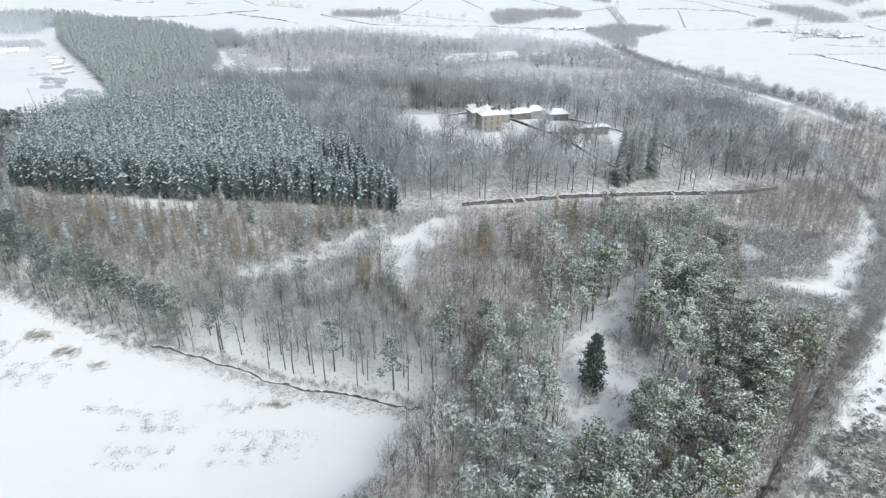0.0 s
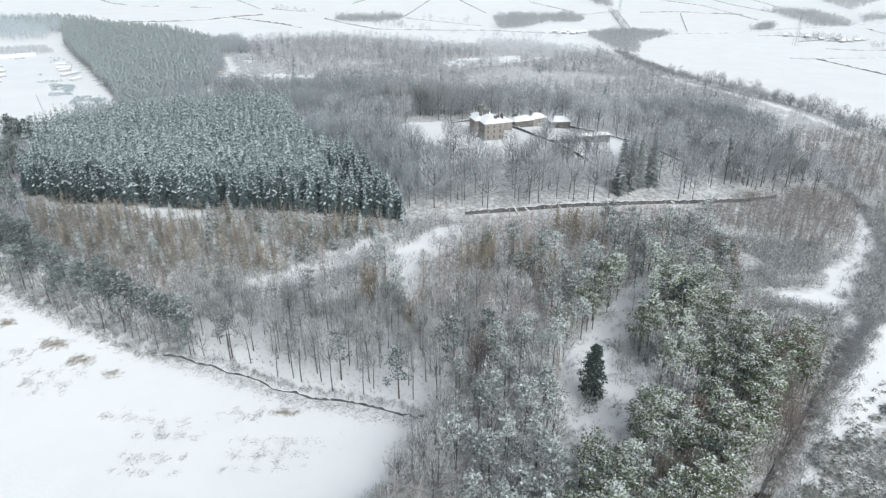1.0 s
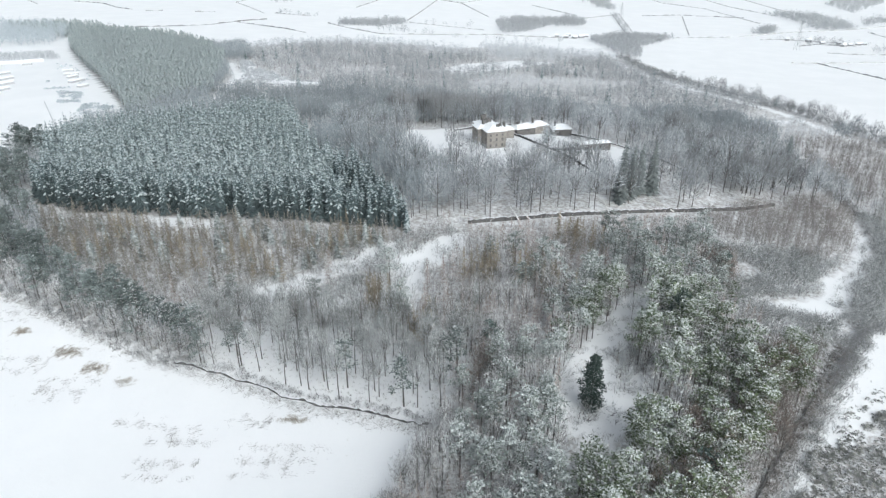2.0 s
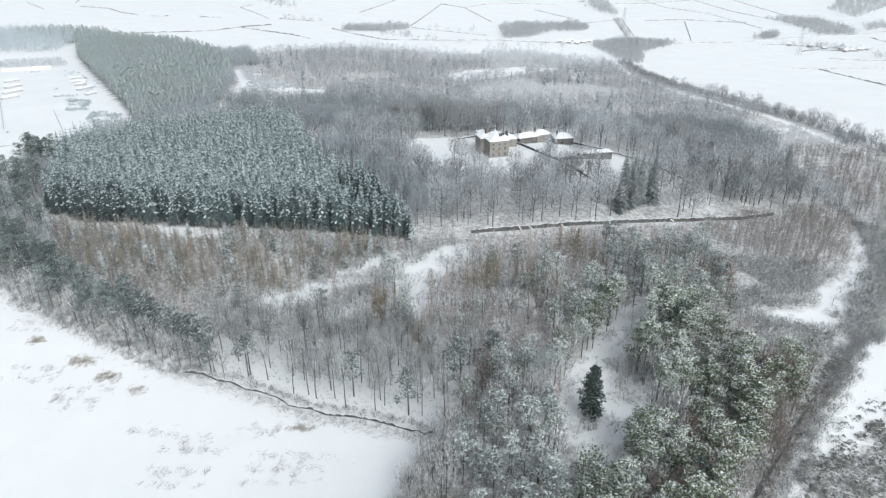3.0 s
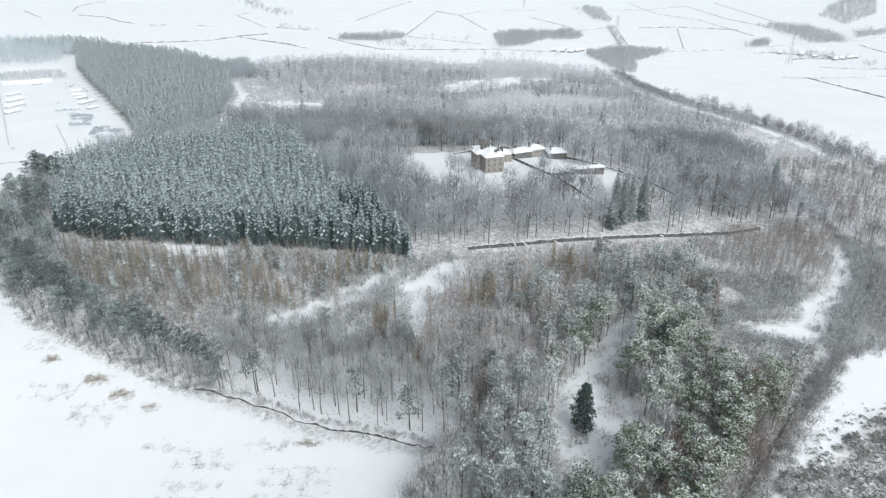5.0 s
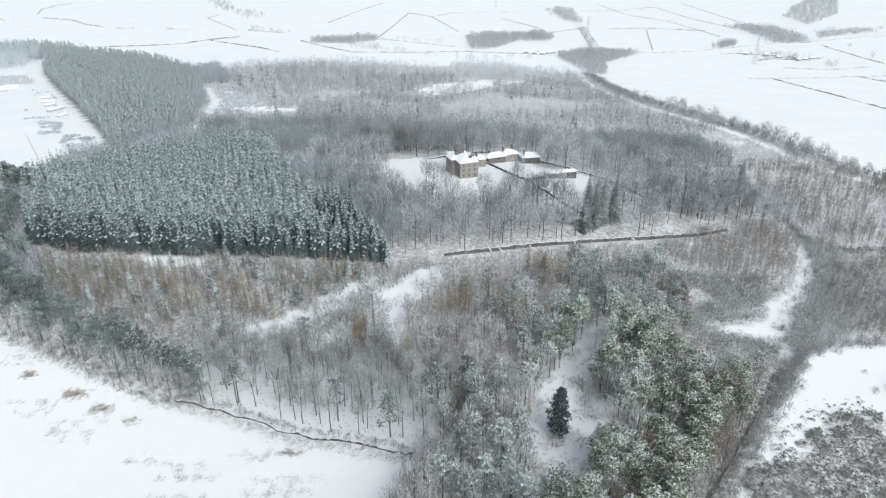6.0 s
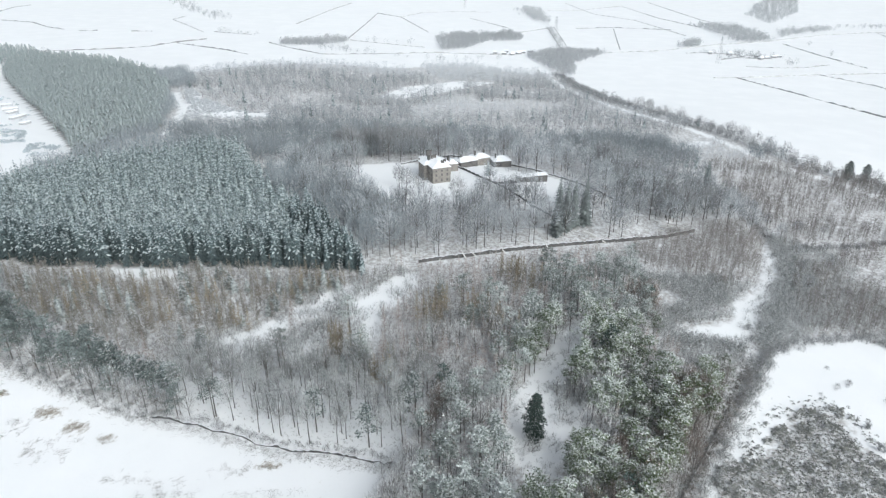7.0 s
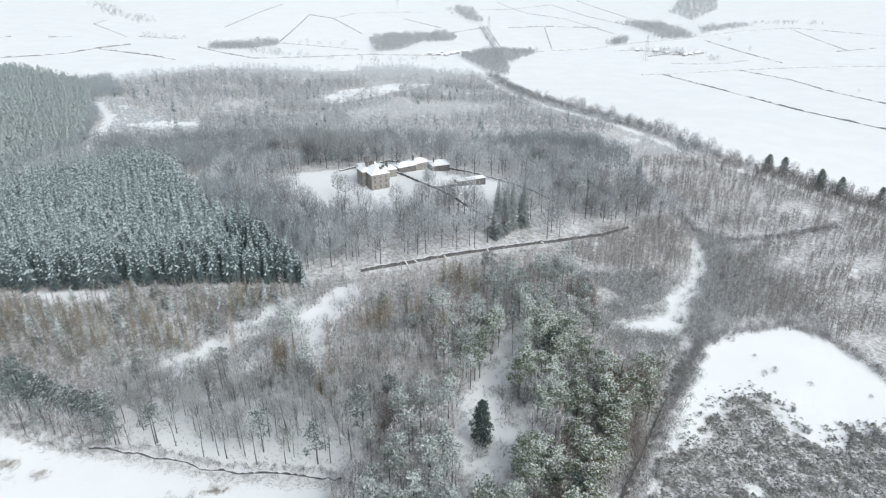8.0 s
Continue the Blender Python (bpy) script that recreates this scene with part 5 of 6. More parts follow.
def ribbon(line, half, lift, tall, step, rough, seed, cap=0.0):
    """Corners and triangles of a wall or hedge that follows the ground; lift: its foot, tall: its height."""
    r = np.random.default_rng(seed)
    rows = []
    for i, ((ax, ay), (bx, by)) in enumerate(zip(line, line[1:])):
        n = max(1, int(math.hypot(bx - ax, by - ay) / step))
        ks = np.arange(n + (i == len(line) - 2)) / n
        d = math.hypot(bx - ax, by - ay)
        ux, uy = -(by - ay) / d, (bx - ax) / d
        for k in ks:
            x, y = ax + (bx - ax) * k, ay + (by - ay) * k
            z = float(ground(x, y)) + lift
            w, t = half * r.uniform(1 - rough, 1 + rough), tall * r.uniform(1 - rough, 1 + rough)
            if cap:
                z, t, w = z + t - 0.03, cap, w * 0.7
            rows.append([(x - ux * w, y - uy * w, z), (x - ux * w * 0.8, y - uy * w * 0.8, z + t), (x + ux * w * 0.8, y + uy * w * 0.8, z + t), (x + ux * w, y + uy * w, z)])
    v = np.array(rows).reshape(-1, 3)
    f = []
    for i in range(len(rows) - 1):
        for j in range(4):
            a, b = 4 * i + j, 4 * i + (j + 1) % 4
            f += [(a, b, b + 4), (a, b + 4, a + 4)]
    m = 4 * (len(rows) - 1)
    f += [(0, 2, 1), (0, 3, 2), (m, m + 1, m + 2), (m, m + 2, m + 3)]
    return v, np.array(f)


def stone_wall(label, line, half, tall, seed, cap=0.12, rough=0.16, step=1.3):
    ob = new("stone_wall")
    tagged(ob, label, "wall")
    v, f = ribbon(line, half, -0.4, tall + 0.4, step, rough, seed)
    hang("masonry", solid("masonry", v, f, [M_DRYSTONE]), ob)
    if not cap:
        return
    v, f = ribbon(line, half, -0.4, tall + 0.4, step, rough, seed, cap)
    hang("snow_cap", solid("snow_cap", v, f, [M_SNOW]), ob, "thin cap of snow on the wall top")


wavy = []
for (ax, ay), (bx, by) in zip(FIELD_WALL[:6], FIELD_WALL[1:7]):
    for k in (0.0, 0.35, 0.7):
        wavy.append((ax + (bx - ax) * k + 0.5 * math.sin(ax + 9 * k), ay + (by - ay) * k + 0.7 * math.sin(ax * 0.7 + 7 * k)))
stone_wall("dark drystone wall between the snowy field and the wood", wavy, 0.2, 0.62, 1, 0.1, 0.38, 0.9)
stone_wall("long dark stone park wall topped with snow", GARDEN_WALL, 0.35, 1.75, 2, 0.1)
stone_wall("dark stone garden wall running down from the house", [(40, 388), (50, 364), (66, 334), (75, 314), (86, 298)], 0.3, 1.2, 3, 0.3, 0.3)
stone_wall("dark stone wall behind the walled garden", [(3, 397), (22, 410), (39, 421), (52, 414), (76, 395), (89, 384), (104, 366), (119, 352), (132, 330)], 0.3, 0.8, 4, 0.3, 0.3)
stone_wall("dark stone wall across the walled garden", [(60, 345), (74, 349.5)], 0.3, 1.8, 5)
stone_wall("dark stone wall along the edge of the lane", [(x - 1.5, y + 1.2) for x, y in LANE[:4]], 0.25, 0.7, 7, 0)


def hip_roof(bm, x0, x1, y0, y1, z, rise, inset, over=0.4, thick=0.25):
    """A hipped roof slab over a rectangle, with eaves."""
    x0, x1, y0, y1 = x0 - over, x1 + over, y0 - over, y1 + over
    low = [(x0, y0, z), (x1, y0, z), (x1, y1, z), (x0, y1, z)]
    if x1 - x0 < y1 - y0:
        mx = (x0 + x1) / 2
        ridge = [(mx, y0 + inset, z + rise), (mx, y1 - inset, z + rise)]
        faces = [(0, 1, 4), (1, 2, 5, 4), (2, 3, 5), (3, 0, 4, 5)]
    else:
        my = (y0 + y1) / 2
        ridge = [(x0 + inset, my, z + rise), (x1 - inset, my, z + rise)]
        faces = [(0, 1, 5, 4), (1, 2, 5), (2, 3, 4, 5), (3, 0, 4)]
    v = [bm.verts.new((p[0], p[1], p[2] + thick)) for p in low + ridge]
    for f in faces:
        bm.faces.new([v[i] for i in f])
    u = [bm.verts.new(p) for p in low]
    bm.faces.new([u[i] for i in (3, 2, 1, 0)])
    for i in range(4):
        j = (i + 1) % 4
        bm.faces.new((u[i], u[j], v[j], v[i]))


def block(parent, x0, x1, y0, y1, h, rise, inset, wall_mat, deep=1.5):
    bm = bmesh.new()
    box(bm, x0, x1, y0, y1, -deep, h)
    part("wall", bm, wall_mat, parent)
    bm = bmesh.new()
    hip_roof(bm, x0, x1, y0, y1, h, rise, inset)
    return part("roof", bm, M_ROOFSNOW, parent, "hipped roof under thick snow")


def window(parent, x, y, z, w, h, face):
    """A sash window: stone surround standing proud and a dark pane."""
    frame_bm, pane_bm = bmesh.new(), bmesh.new()
    d = 0.12
    for a0, a1, b0, b1 in ((-w / 2 - 0.15, w / 2 + 0.15, h, h + 0.2), (-w / 2 - 0.15, w / 2 + 0.15, -0.2, 0), (-w / 2 - 0.15, -w / 2, 0, h), (w / 2, w / 2 + 0.15, 0, h), (-0.04, 0.04, 0, h)):
        if face == "x":
            box(frame_bm, x - d, x + 0.02, y + a0, y + a1, z + b0, z + b1)
        else:
            box(frame_bm, x + a0, x + a1, y - d, y + 0.02, z + b0, z + b1)
    if face == "x":
        box(pane_bm, x - 0.03, x + 0.02, y - w / 2, y + w / 2, z, z + h)
    else:
        box(pane_bm, x - w / 2, x + w / 2, y - 0.03, y + 0.02, z, z + h)
    ob = part("window", frame_bm, M_STONE, parent)
    part("pane", pane_bm, M_GLASS, ob, "dark window pane")


def chimney(parent, x, y, z, sx, sy, h, pots):
    bm = bmesh.new()
    box(bm, x - sx, x + sx, y - sy, y + sy, z - 1.5, z + h)
    box(bm, x - sx - 0.12, x + sx + 0.12, y - sy - 0.12, y + sy + 0.12, z + h, z + h + 0.25)
    stack = part("chimney", bm, M_CHIMNEY, parent, "dark stone chimney stack")
    for i in range(pots):
        bm = bmesh.new()
        cx = x + (i - (pots - 1) / 2) * sx * 1.2
        bmesh.ops.create_cone(bm, segments=8, radius1=0.22, radius2=0.17, depth=0.7, cap_ends=True, matrix=Matrix.Translation((cx, y, z + h + 0.6)))
        part("chimney_pot", bm, M_CHIMNEY, stack)


def mansion():
    ob = empty("mansion", 21.5, 351.5, radians(17), 8.3)
    tagged(ob, "square sandstone country house with snow-covered hipped roofs", "house")
    block(ob, 0, 11.5, 0, 25, 9.8, 2.5, 6.5, M_STONE)
    block(ob, -2.4, 3.0, 9, 19, 9.6, 1.7, 2.6, M_STONE)
    block(ob, 11.2, 17.5, 14, 25, 6.6, 2.6, 3.0, M_STONE)
    block(ob, 17.5, 25, 20, 28, 4.2, 2.4, 2.0, M_STONE)
    for z in (1.2, 4.4, 7.3):
        for x in (2.2, 5.75, 9.3):
            window(ob, x, 0, z, 1.05, 1.7 if z < 7 else 1.2, "y")
        for y in (2.6, 6.4, 21.8):
            window(ob, 0, y, z, 1.05, 1.7 if z < 7 else 1.2, "x")
        for y in (10.8, 14.0, 17.2):
            window(ob, -2.4, y, z, 1.05, 1.7 if z < 7 else 1.2, "x")
    chimney(ob, 7.8, 4.0, 11.0, 0.9, 0.6, 1.6, 2)
    chimney(ob, 2.6, 14.0, 11.2, 0.6, 1.2, 2.6, 2)
    chimney(ob, 5.4, 13.2, 11.2, 1.6, 0.7, 2.6, 3)
    chimney(ob, 5.0, 20.5, 11.8, 1.6, 0.7, 2.8, 3)
    chimney(ob, 13.2, 14.0, 8.0, 0.7, 0.6, 1.8, 2)
    chimney(ob, 17.0, 17.5, 7.6, 0.6, 0.9, 2.0, 2)


def annexe(label, x, y, turn, blocks, stacks=()):
    ob = empty("outbuilding", x, y, radians(turn), float(ground(x, y)))
    tagged(ob, label, "outbuilding")
    for b in blocks:
        block(ob, *b, M_CHIMNEY if b[4] < 4.2 else M_STONE)
    for s in stacks:
        chimney(ob, *s)


mansion()
annexe("long low stone service wing with a snowy roof", 42, 385, 24, [(0, 13, 0, 10, 3.6, 1.9, 3.0)], [(3.0, 5, 5.0, 0.6, 0.5, 1.8, 2)])
annexe("stone stable block with snowy hipped roof and chimneys", 53, 391, 20, [(0, 11, 0, 10, 4.6, 2.1, 4.0)], [(1.5, 5, 6.6, 0.5, 0.5, 1.6, 1), (8, 5, 6.8, 0.5, 0.5, 1.6, 1)])
annexe("stone coach house with snowy hipped roof", 64.5, 387, 8, [(0, 12, 0, 11, 3.6, 2.2, 4.6)], [(2.0, 4.0, 6.0, 0.4, 0.4, 1.4, 1)])
annexe("low dark range against the garden wall under snow", 74, 349.5, 12, [(0, 19, 0, 5, 3.0, 0.9, 1.5)])


def cottage(x, y, turn, w, d, h, mat=None):
    ob = empty("cottage", x, y, turn)
    tagged(ob, "small far cottage with a snow-covered roof", "house", "cottages of the far village")
    bm = bmesh.new()
    box(bm, -w / 2, w / 2, -d / 2, d / 2, -1.5, h)
    part("wall", bm, mat or M_RENDER, ob)
    bm = bmesh.new()
    o = 0.3
    a = [bm.verts.new(p) for p in ((-w / 2 - o, -d / 2 - o, h - 0.1), (w / 2 + o, -d / 2 - o, h - 0.1), (w / 2 + o, d / 2 + o, h - 0.1), (-w / 2 - o, d / 2 + o, h - 0.1), (-w / 2 - o, 0, h + d * 0.45), (w / 2 + o, 0, h + d * 0.45))]
    for f in ((0, 1, 5, 4), (2, 3, 4, 5), (0, 4, 3), (1, 2, 5), (3, 2, 1, 0)):
        bm.faces.new([a[i] for i in f])
    part("roof", bm, M_SNOW, ob, "pitched roof white with snow")
    for wx in (-w / 4, w / 4):
        bm = bmesh.new()
        box(bm, wx - 0.5, wx + 0.5, -d / 2 - 0.06, -d / 2 + 0.02, 1.0, 2.3)
        part("window", bm, M_GLASS, ob)


vr = np.random.default_rng(60)
VILLAGE = [(560, 1110), (588, 1096), (602, 1078), (626, 1072), (634, 1056), (650, 1062), (618, 1046), (662, 1068), (174, 1079), (188, 1074), (201, 1070), (214, 1084), (225, 1097), (240, 1110), (196, 1100)]
for x, y in VILLAGE:
    cottage(x, y, vr.uniform(-0.5, 0.5), vr.uniform(6, 9), vr.uniform(4.5, 6), vr.uniform(2.2, 3.2))


# nursery ground in the west
def polytunnel(x, y, turn, length, wide):
    ob = empty("polytunnel", x, y, turn)
    tagged(ob, "long pale polytunnel lying in snow", "polytunnel", "polytunnels in the nursery")
    bm = bmesh.new()
    rings = []
    for s in np.linspace(-length / 2, length / 2, 7):
        rings.append([bm.verts.new((s, math.cos(a) * wide / 2, max(0, math.sin(a)) * wide * 0.45 - 0.1)) for a in np.linspace(0, math.pi, 9)])
    for p, q in zip(rings, rings[1:]):
        for i in range(8):
            bm.faces.new((p[i], q[i], q[i + 1], p[i + 1]))
    bm.faces.new(rings[0])
    bm.faces.new(list(reversed(rings[-1])))
    part("cover", bm, M_SNOW, ob)
    bm = bmesh.new()
    for s in np.linspace(-length / 2, length / 2, 7):
        box(bm, s - 0.06, s + 0.06, -wide / 2 - 0.05, wide / 2 + 0.05, -0.2, 0.12)
    part("ground_rail", bm, M_STEEL, ob)


def shed(x, y, turn, w, d, h):
    ob = empty("shed", x, y, turn)
    tagged(ob, "low pale boarded nursery shed with a snowy roof", "shed", "sheds in the nursery")
    bm = bmesh.new()
    box(bm, -w / 2, w / 2, -d / 2, d / 2, -0.5, h)
    part("wall", bm, M_SHED, ob)
    bm = bmesh.new()
    hip_roof(bm, -w / 2, w / 2, -d / 2, d / 2, h, 0.8, 0.6, 0.3, 0.15)
    part("roof", bm, M_SNOW, ob)


for x, y, n in ((-448, 655, 15), (-437, 659, 12), (-424, 668, 17)):
    polytunnel(x, y, radians(26), n, 6)
for x, y, w, turn in ((-387, 561, 15, 66), (-372, 536, 16, 66), (-406, 589, 12, 66), (-359, 512, 13, 66), (-338, 579, 12, 25), (-315, 545, 14, 70), (-298, 522, 8, 66), (-330, 566, 9, 66), (-352, 600, 9, 25), (-418, 646, 8, 25)):
    shed(x, y, radians(turn), w, 4.5, 1.7)
bits = np.concatenate([grid_in([(-314, 510), (-295, 502), (-268, 462), (-284, 468)], 2.6, seed=61), grid_in([(-265, 459), (-255, 464), (-232, 432), (-250, 425)], 2.6, seed=62), along([(-327, 516), (-312, 519)], 3, 1.0, 7), along([(-300, 525), (-318, 560), (-350, 600), (-390, 652)], 3.4, 4.0, 8), grid_in([(-302, 497), (-288, 500), (-272, 470), (-286, 462)], 1.6, seed=171), grid_in([(-264, 460), (-240, 452), (-238, 438), (-260, 438)], 1.6, seed=172), along([(-326, 514), (-308, 518)], 1.2, 0.7, 173), np.array([(-363, 558), (-340, 545), (-296, 408), (-294, 405), (-417, 641), (-342, 549), (-362, 555)])])
bits = bits[patchy(bits, 3.0, 1.0) + 0.5 * patchy(bits, 7.0, 2.0) > 0.6]
stuff("nursery_scrub", "scrubby heaps and weeds poking through the nursery snow", "scrub", [mound(0.9, 1.5, 26, 0.45) for _ in range(3)], bits, [M_BACKTWIG, M_BACKTWIG], 0.5, 1.3, 63)


stuff("nursery_hedge_block", "grey block of close-planted young trees by the nursery", "plantation", [bush(4, 30, 0.16) for _ in range(3)], grid_in([(-475, 666), (-404, 684), (-446, 743), (-506, 715), (-560, 690), (-540, 650)], 3.4, seed=76), [M_FARTWIG, M_FARTWIG], 0.6, 1.1, 77)


stuff("nursery_wood", "hazy leafless wood behind the nursery ground", "woodland", bare_far, grid_in([(-720, 800), (-560, 765), (-482, 798), (-492, 850), (-500, 890), (-560, 950), (-680, 950)], 9.5, seed=21), [M_BACKTWIG, M_BACKTWIG], 1.1, 1.8, 197)

for n, line in enumerate(([(-299, 468), (-254, 401)], [(-283, 371), (-258, 381)], [(-455, 643), (-369, 514), (-303, 415)])):
    v, f = ribbon(line, 0.14, -0.2, 0.8, 4.0, 0.2, 97 + n)
    tagged(new("nursery_fence", solid("nursery_fence", v, f, [M_STEEL])), "thin dark fence across the snowy nursery", "fence", "fences of the nursery")


def far_hedge(line, half, tall, seed, label="thin dark hedge across the snowy far fields"):
    v, f = ribbon(line, half, -0.3, tall + 0.3, 5.0, 0.75, seed)
    ob = new("far_hedge", solid("far_hedge", v, f, [M_HEDGE]))
    tagged(ob, label, "hedge", "hedges of the far fields")


# hedge twigs greyed up in colour to suggest haze over the fields
M_HEDGE = leafy("haze_greyed_hedge_twigs", (0.26, 0.258, 0.256), (0.38, 0.375, 0.37), 0.75, 1.2, 0.05)
WEST_HEDGES = [
    [(-520, 985), (-444, 1001), (-399, 1017), (-366, 1042), (-344, 1090), (-305, 1135)],
    [(-339, 1083), (-283, 1037), (-244, 1005), (-206, 963)],
    [(-439, 1507), (-446, 1434), (-387, 1330), (-334, 1231)],
    [(-317, 1239), (-246, 1211)],
    [(-189, 1401), (-169, 1544), (-145, 1718), (-101, 1955)],
    [(-74, 1197), (-55, 1391), (-26, 1690), (30, 1625), (79, 1347)],
    [(30, 1625), (92, 1767), (186, 1824), (281, 1843)],
    [(203, 1657), (263, 1477)],
    [(-69, 1175), (-11, 1149), (59, 1121)],
    [(-828, 1494), (-885, 1626), (-904, 1734), (-892, 1782)],
    [(-782, 1427), (-701, 1383), (-634, 1299), (-588, 1262)],
    [(-553, 1239), (-522, 1242)],
    [(-460, 1232), (-425, 1237)],
    [(-956, 1529), (-817, 1357)],
    [(-197, 1104), (-146, 1033), (-100, 983), (-11, 1019), (69, 1062), (201, 1070)],
]
EAST_HEDGES = [
    [(242, 1355), (356, 1483)],
    [(361, 1505), (304, 1149)],
    [(376, 1505), (320, 1163)],
    [(458, 1920), (555, 1932), (722, 2063), (703, 1708), (724, 1509)],
    [(572, 2163), (563, 1816), (623, 1663), (624, 1361)],
    [(422, 1483), (513, 1511), (634, 1464)],
    [(507, 1478), (415, 1161)],
    [(374, 1120), (478, 1142), (615, 1218), (751, 1266), (922, 1352), (1074, 1387), (1178, 1222)],
    [(855, 2191), (796, 1665), (790, 1386)],
    [(763, 1229), (744, 1077), (738, 950)],
]
NEAR_EAST_HEDGES = [
    [(455, 876), (495, 878), (619, 898), (749, 903), (878, 890), (1100, 880)],
    [(490, 876), (511, 755), (527, 632), (556, 535)],
    [(626, 897), (652, 811), (647, 737), (660, 640)],
    [(1060, 1368), (991, 1187), (945, 1054)],
    [(915, 1045), (1018, 1069)],
    [(520, 1118), (554, 1124), (600, 1100), (661, 1069)],
    [(549, 1045), (585, 1066), (640, 1050)],
    [(555, 975), (589, 961), (640, 960), (700, 985)],
]
for n, line in enumerate(WEST_HEDGES + EAST_HEDGES + NEAR_EAST_HEDGES):
    far_hedge(line, 0.75, 0.9, 70 + n)
COPSE = [(88, 1089), (123, 1111), (182, 1230), (245, 1250), (270, 1320), (255, 1365), (209, 1340), (133, 1300), (86, 1250)]
FAR_TREES = np.concatenate([grid_in([(-178, 1082), (-110, 1090), (-70, 1150), (-75, 1180), (-120, 1150), (-178, 1130)], 4.6, seed=151), along([(-40, 1158), (46, 1160)], 11, 3.0, 11),
                            along([(-568, 1891), (-434, 1600), (-337, 1445)], 5, 12.0, 15), along([(-312, 1222), (-231, 1205)], 6, 4.0, 13), along([(-105, 1039), (-28, 1022)], 5, 5.0, 152),
                            grid_in([(222, 1060), (226, 1000), (236, 900), (254, 874), (284, 991), (319, 1035), (372, 1104), (310, 1136), (270, 1112)], 4.6, seed=92), along([(304, 1149), (361, 1480)], 7, 3.0, 153),
                            along([(540, 1196), (595, 1255)], 4, 5.0, 154), along([(733, 1544), (765, 1390)], 4, 14.0, 155), along([(686, 1277), (771, 1291)], 4, 9.0, 156),
                            along([(979, 1464), (1108, 1475), (1190, 1422)], 6, 20.0, 157), along([(375, 1918), (376, 1599)], 5, 12.0, 158), along([(632, 988), (642, 996)], 2, 3.0, 159), along([(550, 1118), (600, 1092), (640, 1062), (670, 1066)], 4, 7.0, 184), along([(555, 1050), (590, 1066), (630, 1046)], 5, 4.0, 185),
                            np.array([(759, 1074), (763, 1078), (797, 1198), (800, 1203), (649, 994), (677, 713)]), along([(-160, 835), (-60, 832), (40, 815), (150, 830), (220, 850)], 5, 6.0, 19),
                            along([(-40, 1000), (80, 985), (180, 1015)], 12, 6.0, 20), np.array([(-470, 940), (-480, 950)])])
stuff("far_copse", "far copse of frosted trees paled for haze among white fields", "copse", [orb(11, 5.5, 90, 0.42, 0.05) for _ in range(4)], grid_in(COPSE, 6.8, seed=90), [M_HAZEFROST, M_HAZEFROST], 0.55, 1.3, 91, 0.5)
stuff("far_trees", "far leafless trees and thickets coloured pale for frost and haze", "trees", [orb(9, 4.5, 34, 0.6, 0.05) for _ in range(4)], FAR_TREES, [M_HAZEFROST, M_HAZEFROST], 0.55, 1.35, 93, 0.4)

DISTANT = np.concatenate([grid_in([(733, 1553), (717, 1482), (710, 1386), (688, 1257), (756, 1259), (799, 1388), (806, 1519)], 9.0, seed=186), grid_in([(965, 1763), (1133, 2024), (1334, 2290), (1384, 2215), (1140, 1809), (923, 1556)], 14.0, seed=187),
                          grid_in([(360, 1650), (397, 1990), (440, 1940), (385, 1600)], 11.0, seed=188), grid_in([(543, 1191), (581, 1203), (605, 1250), (580, 1245)], 6.0, seed=189), grid_in([(800, 1300), (900, 1380), (1000, 1420), (990, 1470), (850, 1400)], 11.0, seed=190)])
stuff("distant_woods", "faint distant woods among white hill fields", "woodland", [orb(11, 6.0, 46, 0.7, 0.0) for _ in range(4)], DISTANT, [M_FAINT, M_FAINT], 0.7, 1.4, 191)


def pylon(x, y, h):
    ob = empty("pylon", x, y, 0.4)
    tagged(ob, "far lattice steel power pylon in the fields", "pylon", "pylons in the far fields")
    for sx, sy in ((-1, -1), (1, -1), (1, 1), (-1, 1)):
        k = Kit()
        k.rod((sx * 3, sy * 3, -0.5), (sx * 0.5, sy * 0.5, h), 0.18, 0.12, 4)
        hang("leg", solid("leg", *k.data(), [M_STEEL]), ob)
    for z, w in ((h * 0.6, 6), (h * 0.75, 7.5), (h * 0.9, 5)):
        k = Kit()
        k.rod((-w, 0, z), (w, 0, z), 0.15, 0.15, 4)
        hang("cross_arm", solid("cross_arm", *k.data(), [M_STEEL]), ob)
    for i in range(5):
        z0, z1 = h * i / 5, h * (i + 1) / 5
        k = Kit()
        a0, a1 = 3 - 2.5 * i / 5, 3 - 2.5 * (i + 1) / 5
        for s in (-1, 1):
            k.rod((-a0, s * a0, z0), (a1, s * a1, z1), 0.08, 0.08, 3)
            k.rod((a0, s * a0, z0), (-a1, s * a1, z1), 0.08, 0.08, 3)
        hang("brace", solid("brace", *k.data(), [M_STEEL]), ob)


for x, y, h in ((360, 1420, 32), (524, 1005, 42), (221, 1950, 34)):
    pylon(x, y, h)

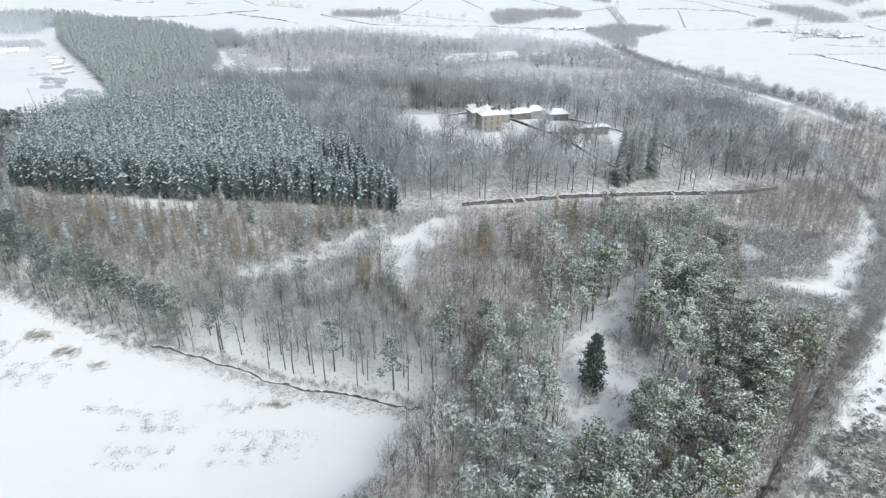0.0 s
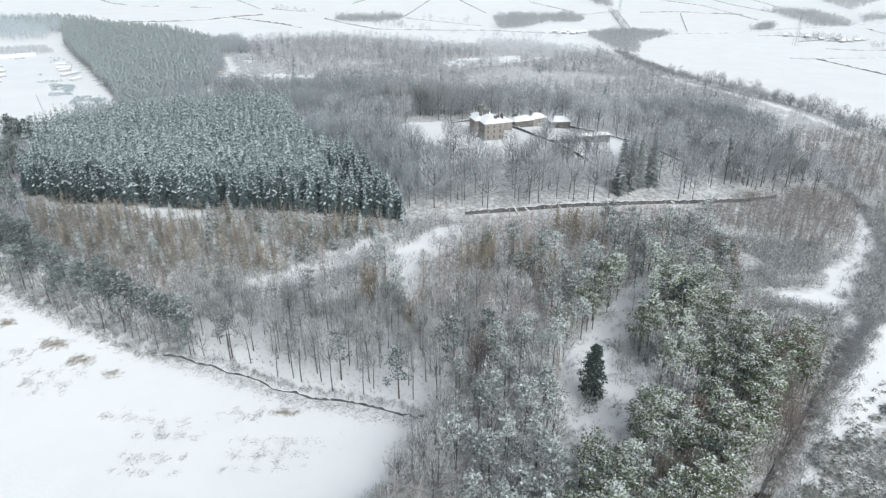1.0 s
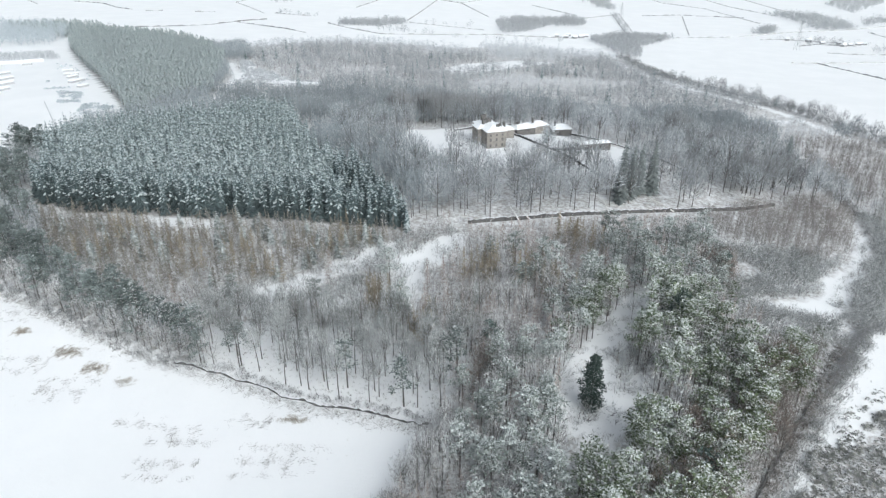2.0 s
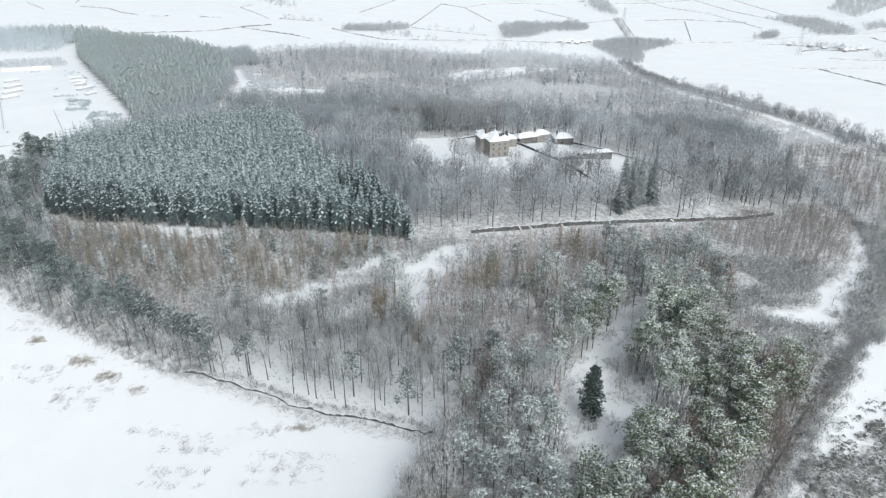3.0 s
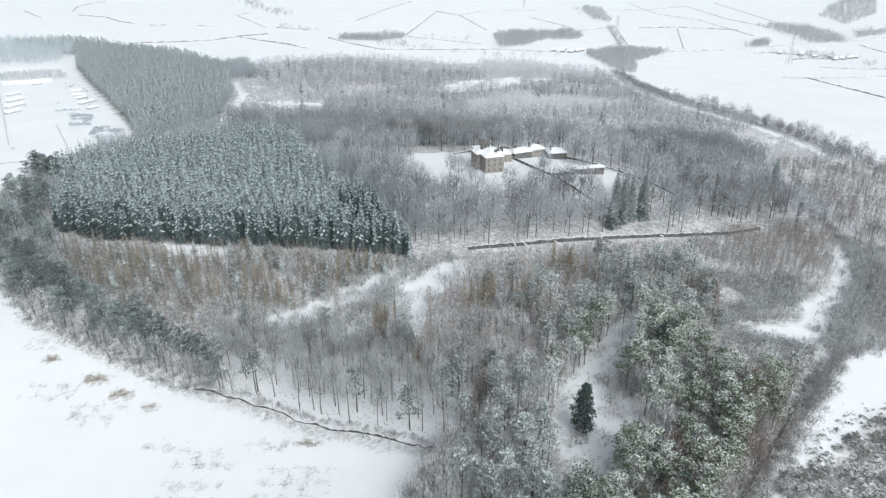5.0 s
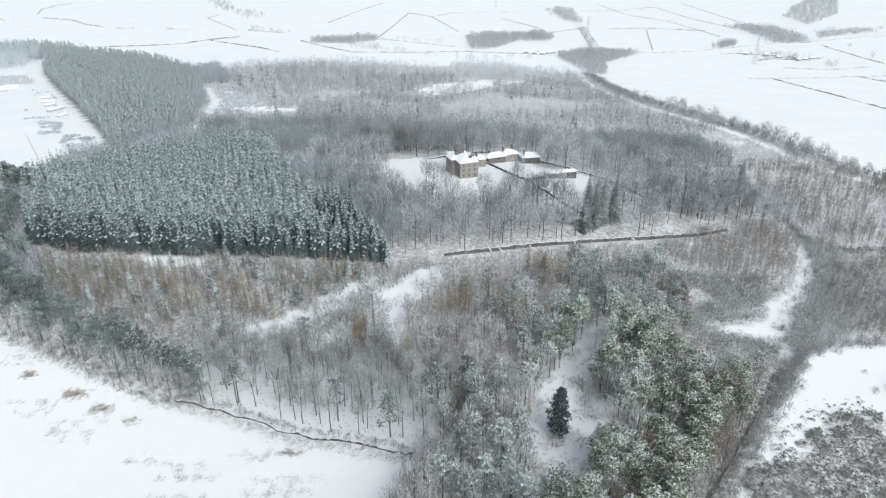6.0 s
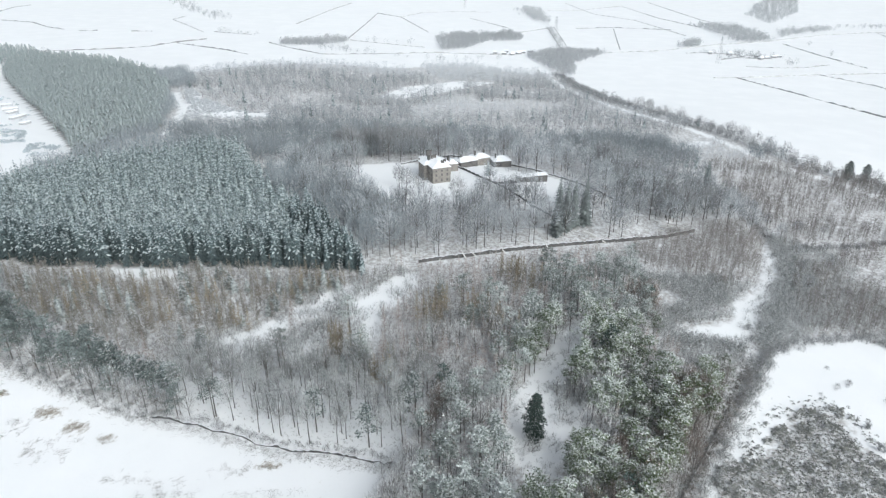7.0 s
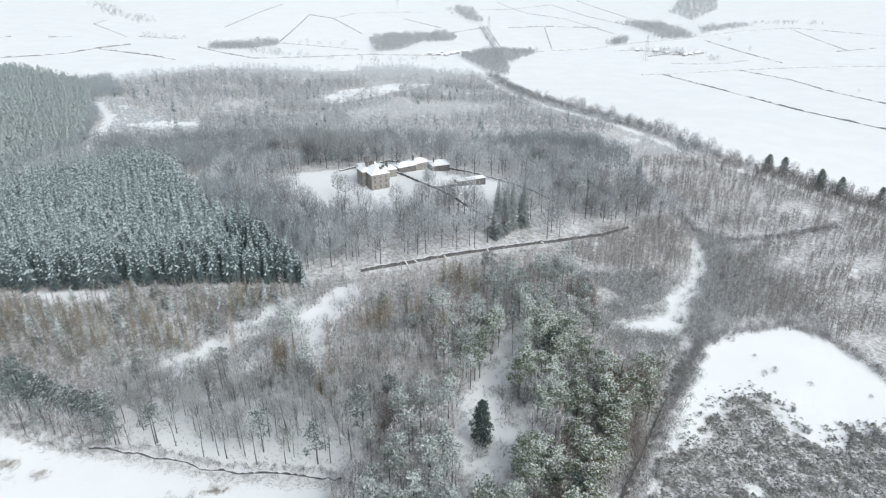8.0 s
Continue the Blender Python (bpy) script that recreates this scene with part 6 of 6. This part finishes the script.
# fallen trunks across the park wall
for x, y, turn, size in ((9, 256, 0.5, 0.8), (29, 259, -1.2, 1.0), (33, 260, -0.8, 0.9), (48, 265, -1.0, 0.9), (72, 270, -1.4, 1.0), (79, 272, -0.7, 0.7), (100, 277, -0.6, 1.0), (146, 291, 0.6, 1.5), (152, 295, 0.2, 1.3)):
    ob = empty("fallen_tree", x, y, turn)
    ob.matrix_basis = ob.matrix_basis @ Matrix.Scale(size, 4)
    tagged(ob, "pale fallen tree leaning over the park wall", "fallen tree", "fallen trees on the park wall")
    k = Kit()
    k.rod((-6, 0, 4.4), (0, 0.2, 2.4), 0.16, 0.26, 5)
    k.rod((0, 0.2, 2.4), (6, 0, 0.1), 0.26, 0.38, 5)
    hang("trunk", solid("trunk", *k.data(), [M_FALLEN]), ob)
    k = Kit()
    for i in range(14):
        p = np.array((-5 + rng.uniform(0, 6.5), 0.0, 3.4 - rng.uniform(0, 1.2)))
        q = p + rng.normal(size=3) * (0.8, 1.5, 0.7) + (-1.6, 0, 0.3)
        k.rod(p, q * (1.3, 1.3, 1.0), 0.11, 0.03, 3)
        for _ in range(5):
            g = p + (q - p) * rng.uniform(0.3, 1.0)
            k.sliver(g, g + rng.normal(size=3) * (0.7, 0.8, 0.4) + (-0.4, 0, 0), 0.05)
    hang("crown", solid("crown", *k.data(), [M_FALLEN]), ob)

# dead grass showing in the west field
blades = Kit()
for _ in range(60):
    p = np.array((rng.normal() * 0.5, rng.normal() * 0.5, -0.02))
    blades.sliver(p, p + rng.normal(size=3) * (0.3, 0.3, 0.05) + (0, 0, 0.12), 0.05)
none = (np.zeros((0, 3)), np.zeros((0, 3), int))
GRASS = []
for n, (x, y, rx, ry) in enumerate(((-119, 159, 4.5, 2.6), (-107, 152, 4, 2.4), (-96, 147, 2.6, 1.6), (-43, 133, 4, 1.5), (-138, 168, 3, 2))):
    q = np.random.default_rng(100 + n).normal(size=(int(60 * rx * ry / 6), 2)) * 0.5
    GRASS.append(q * (rx, ry) + (x, y))
stuff("dead_grass", "tan dead grass showing through the field snow", "grass", [(*none, *blades.data())], np.concatenate(GRASS), [M_GRASS, M_GRASS], 0.4, 0.9, 94)
tufts = Kit()
for _ in range(9):
    p = np.array((rng.normal() * 0.35, rng.normal() * 0.35, -0.02))
    tufts.sliver(p, p + rng.normal(size=3) * (0.25, 0.25, 0.04) + (0, 0, 0.16), 0.06)
F = [along([(x - 1.2, y - 2.0) for x, y in FIELD_WALL[:11]], 0.09, 1.4, 22)]
for n, (x, y, rx, ry) in enumerate(((-111, 142, 9, 5), (-84, 131, 7, 2.5), (-71, 126, 9, 4), (-43, 118, 12, 6), (-72, 114, 8, 4), (-130, 152, 8, 4), (-144, 176, 7, 3), (-55, 132, 6, 3))):
    q = np.random.default_rng(120 + n).uniform(-1, 1, size=(int(rx * ry * 9), 2)) * (rx, ry) + (x, y)
    F.append(q[patchy(q, 0.9, n) + 0.35 * patchy(q, 2.5, n + 3) > 0.78])
F = np.concatenate(F)
stuff("grass_tufts", "sparse grass tufts poking through snow by the wall", "grass", [(*none, *tufts.data())], F, [M_BRUSH, M_BRUSH], 0.6, 1.4, 96)
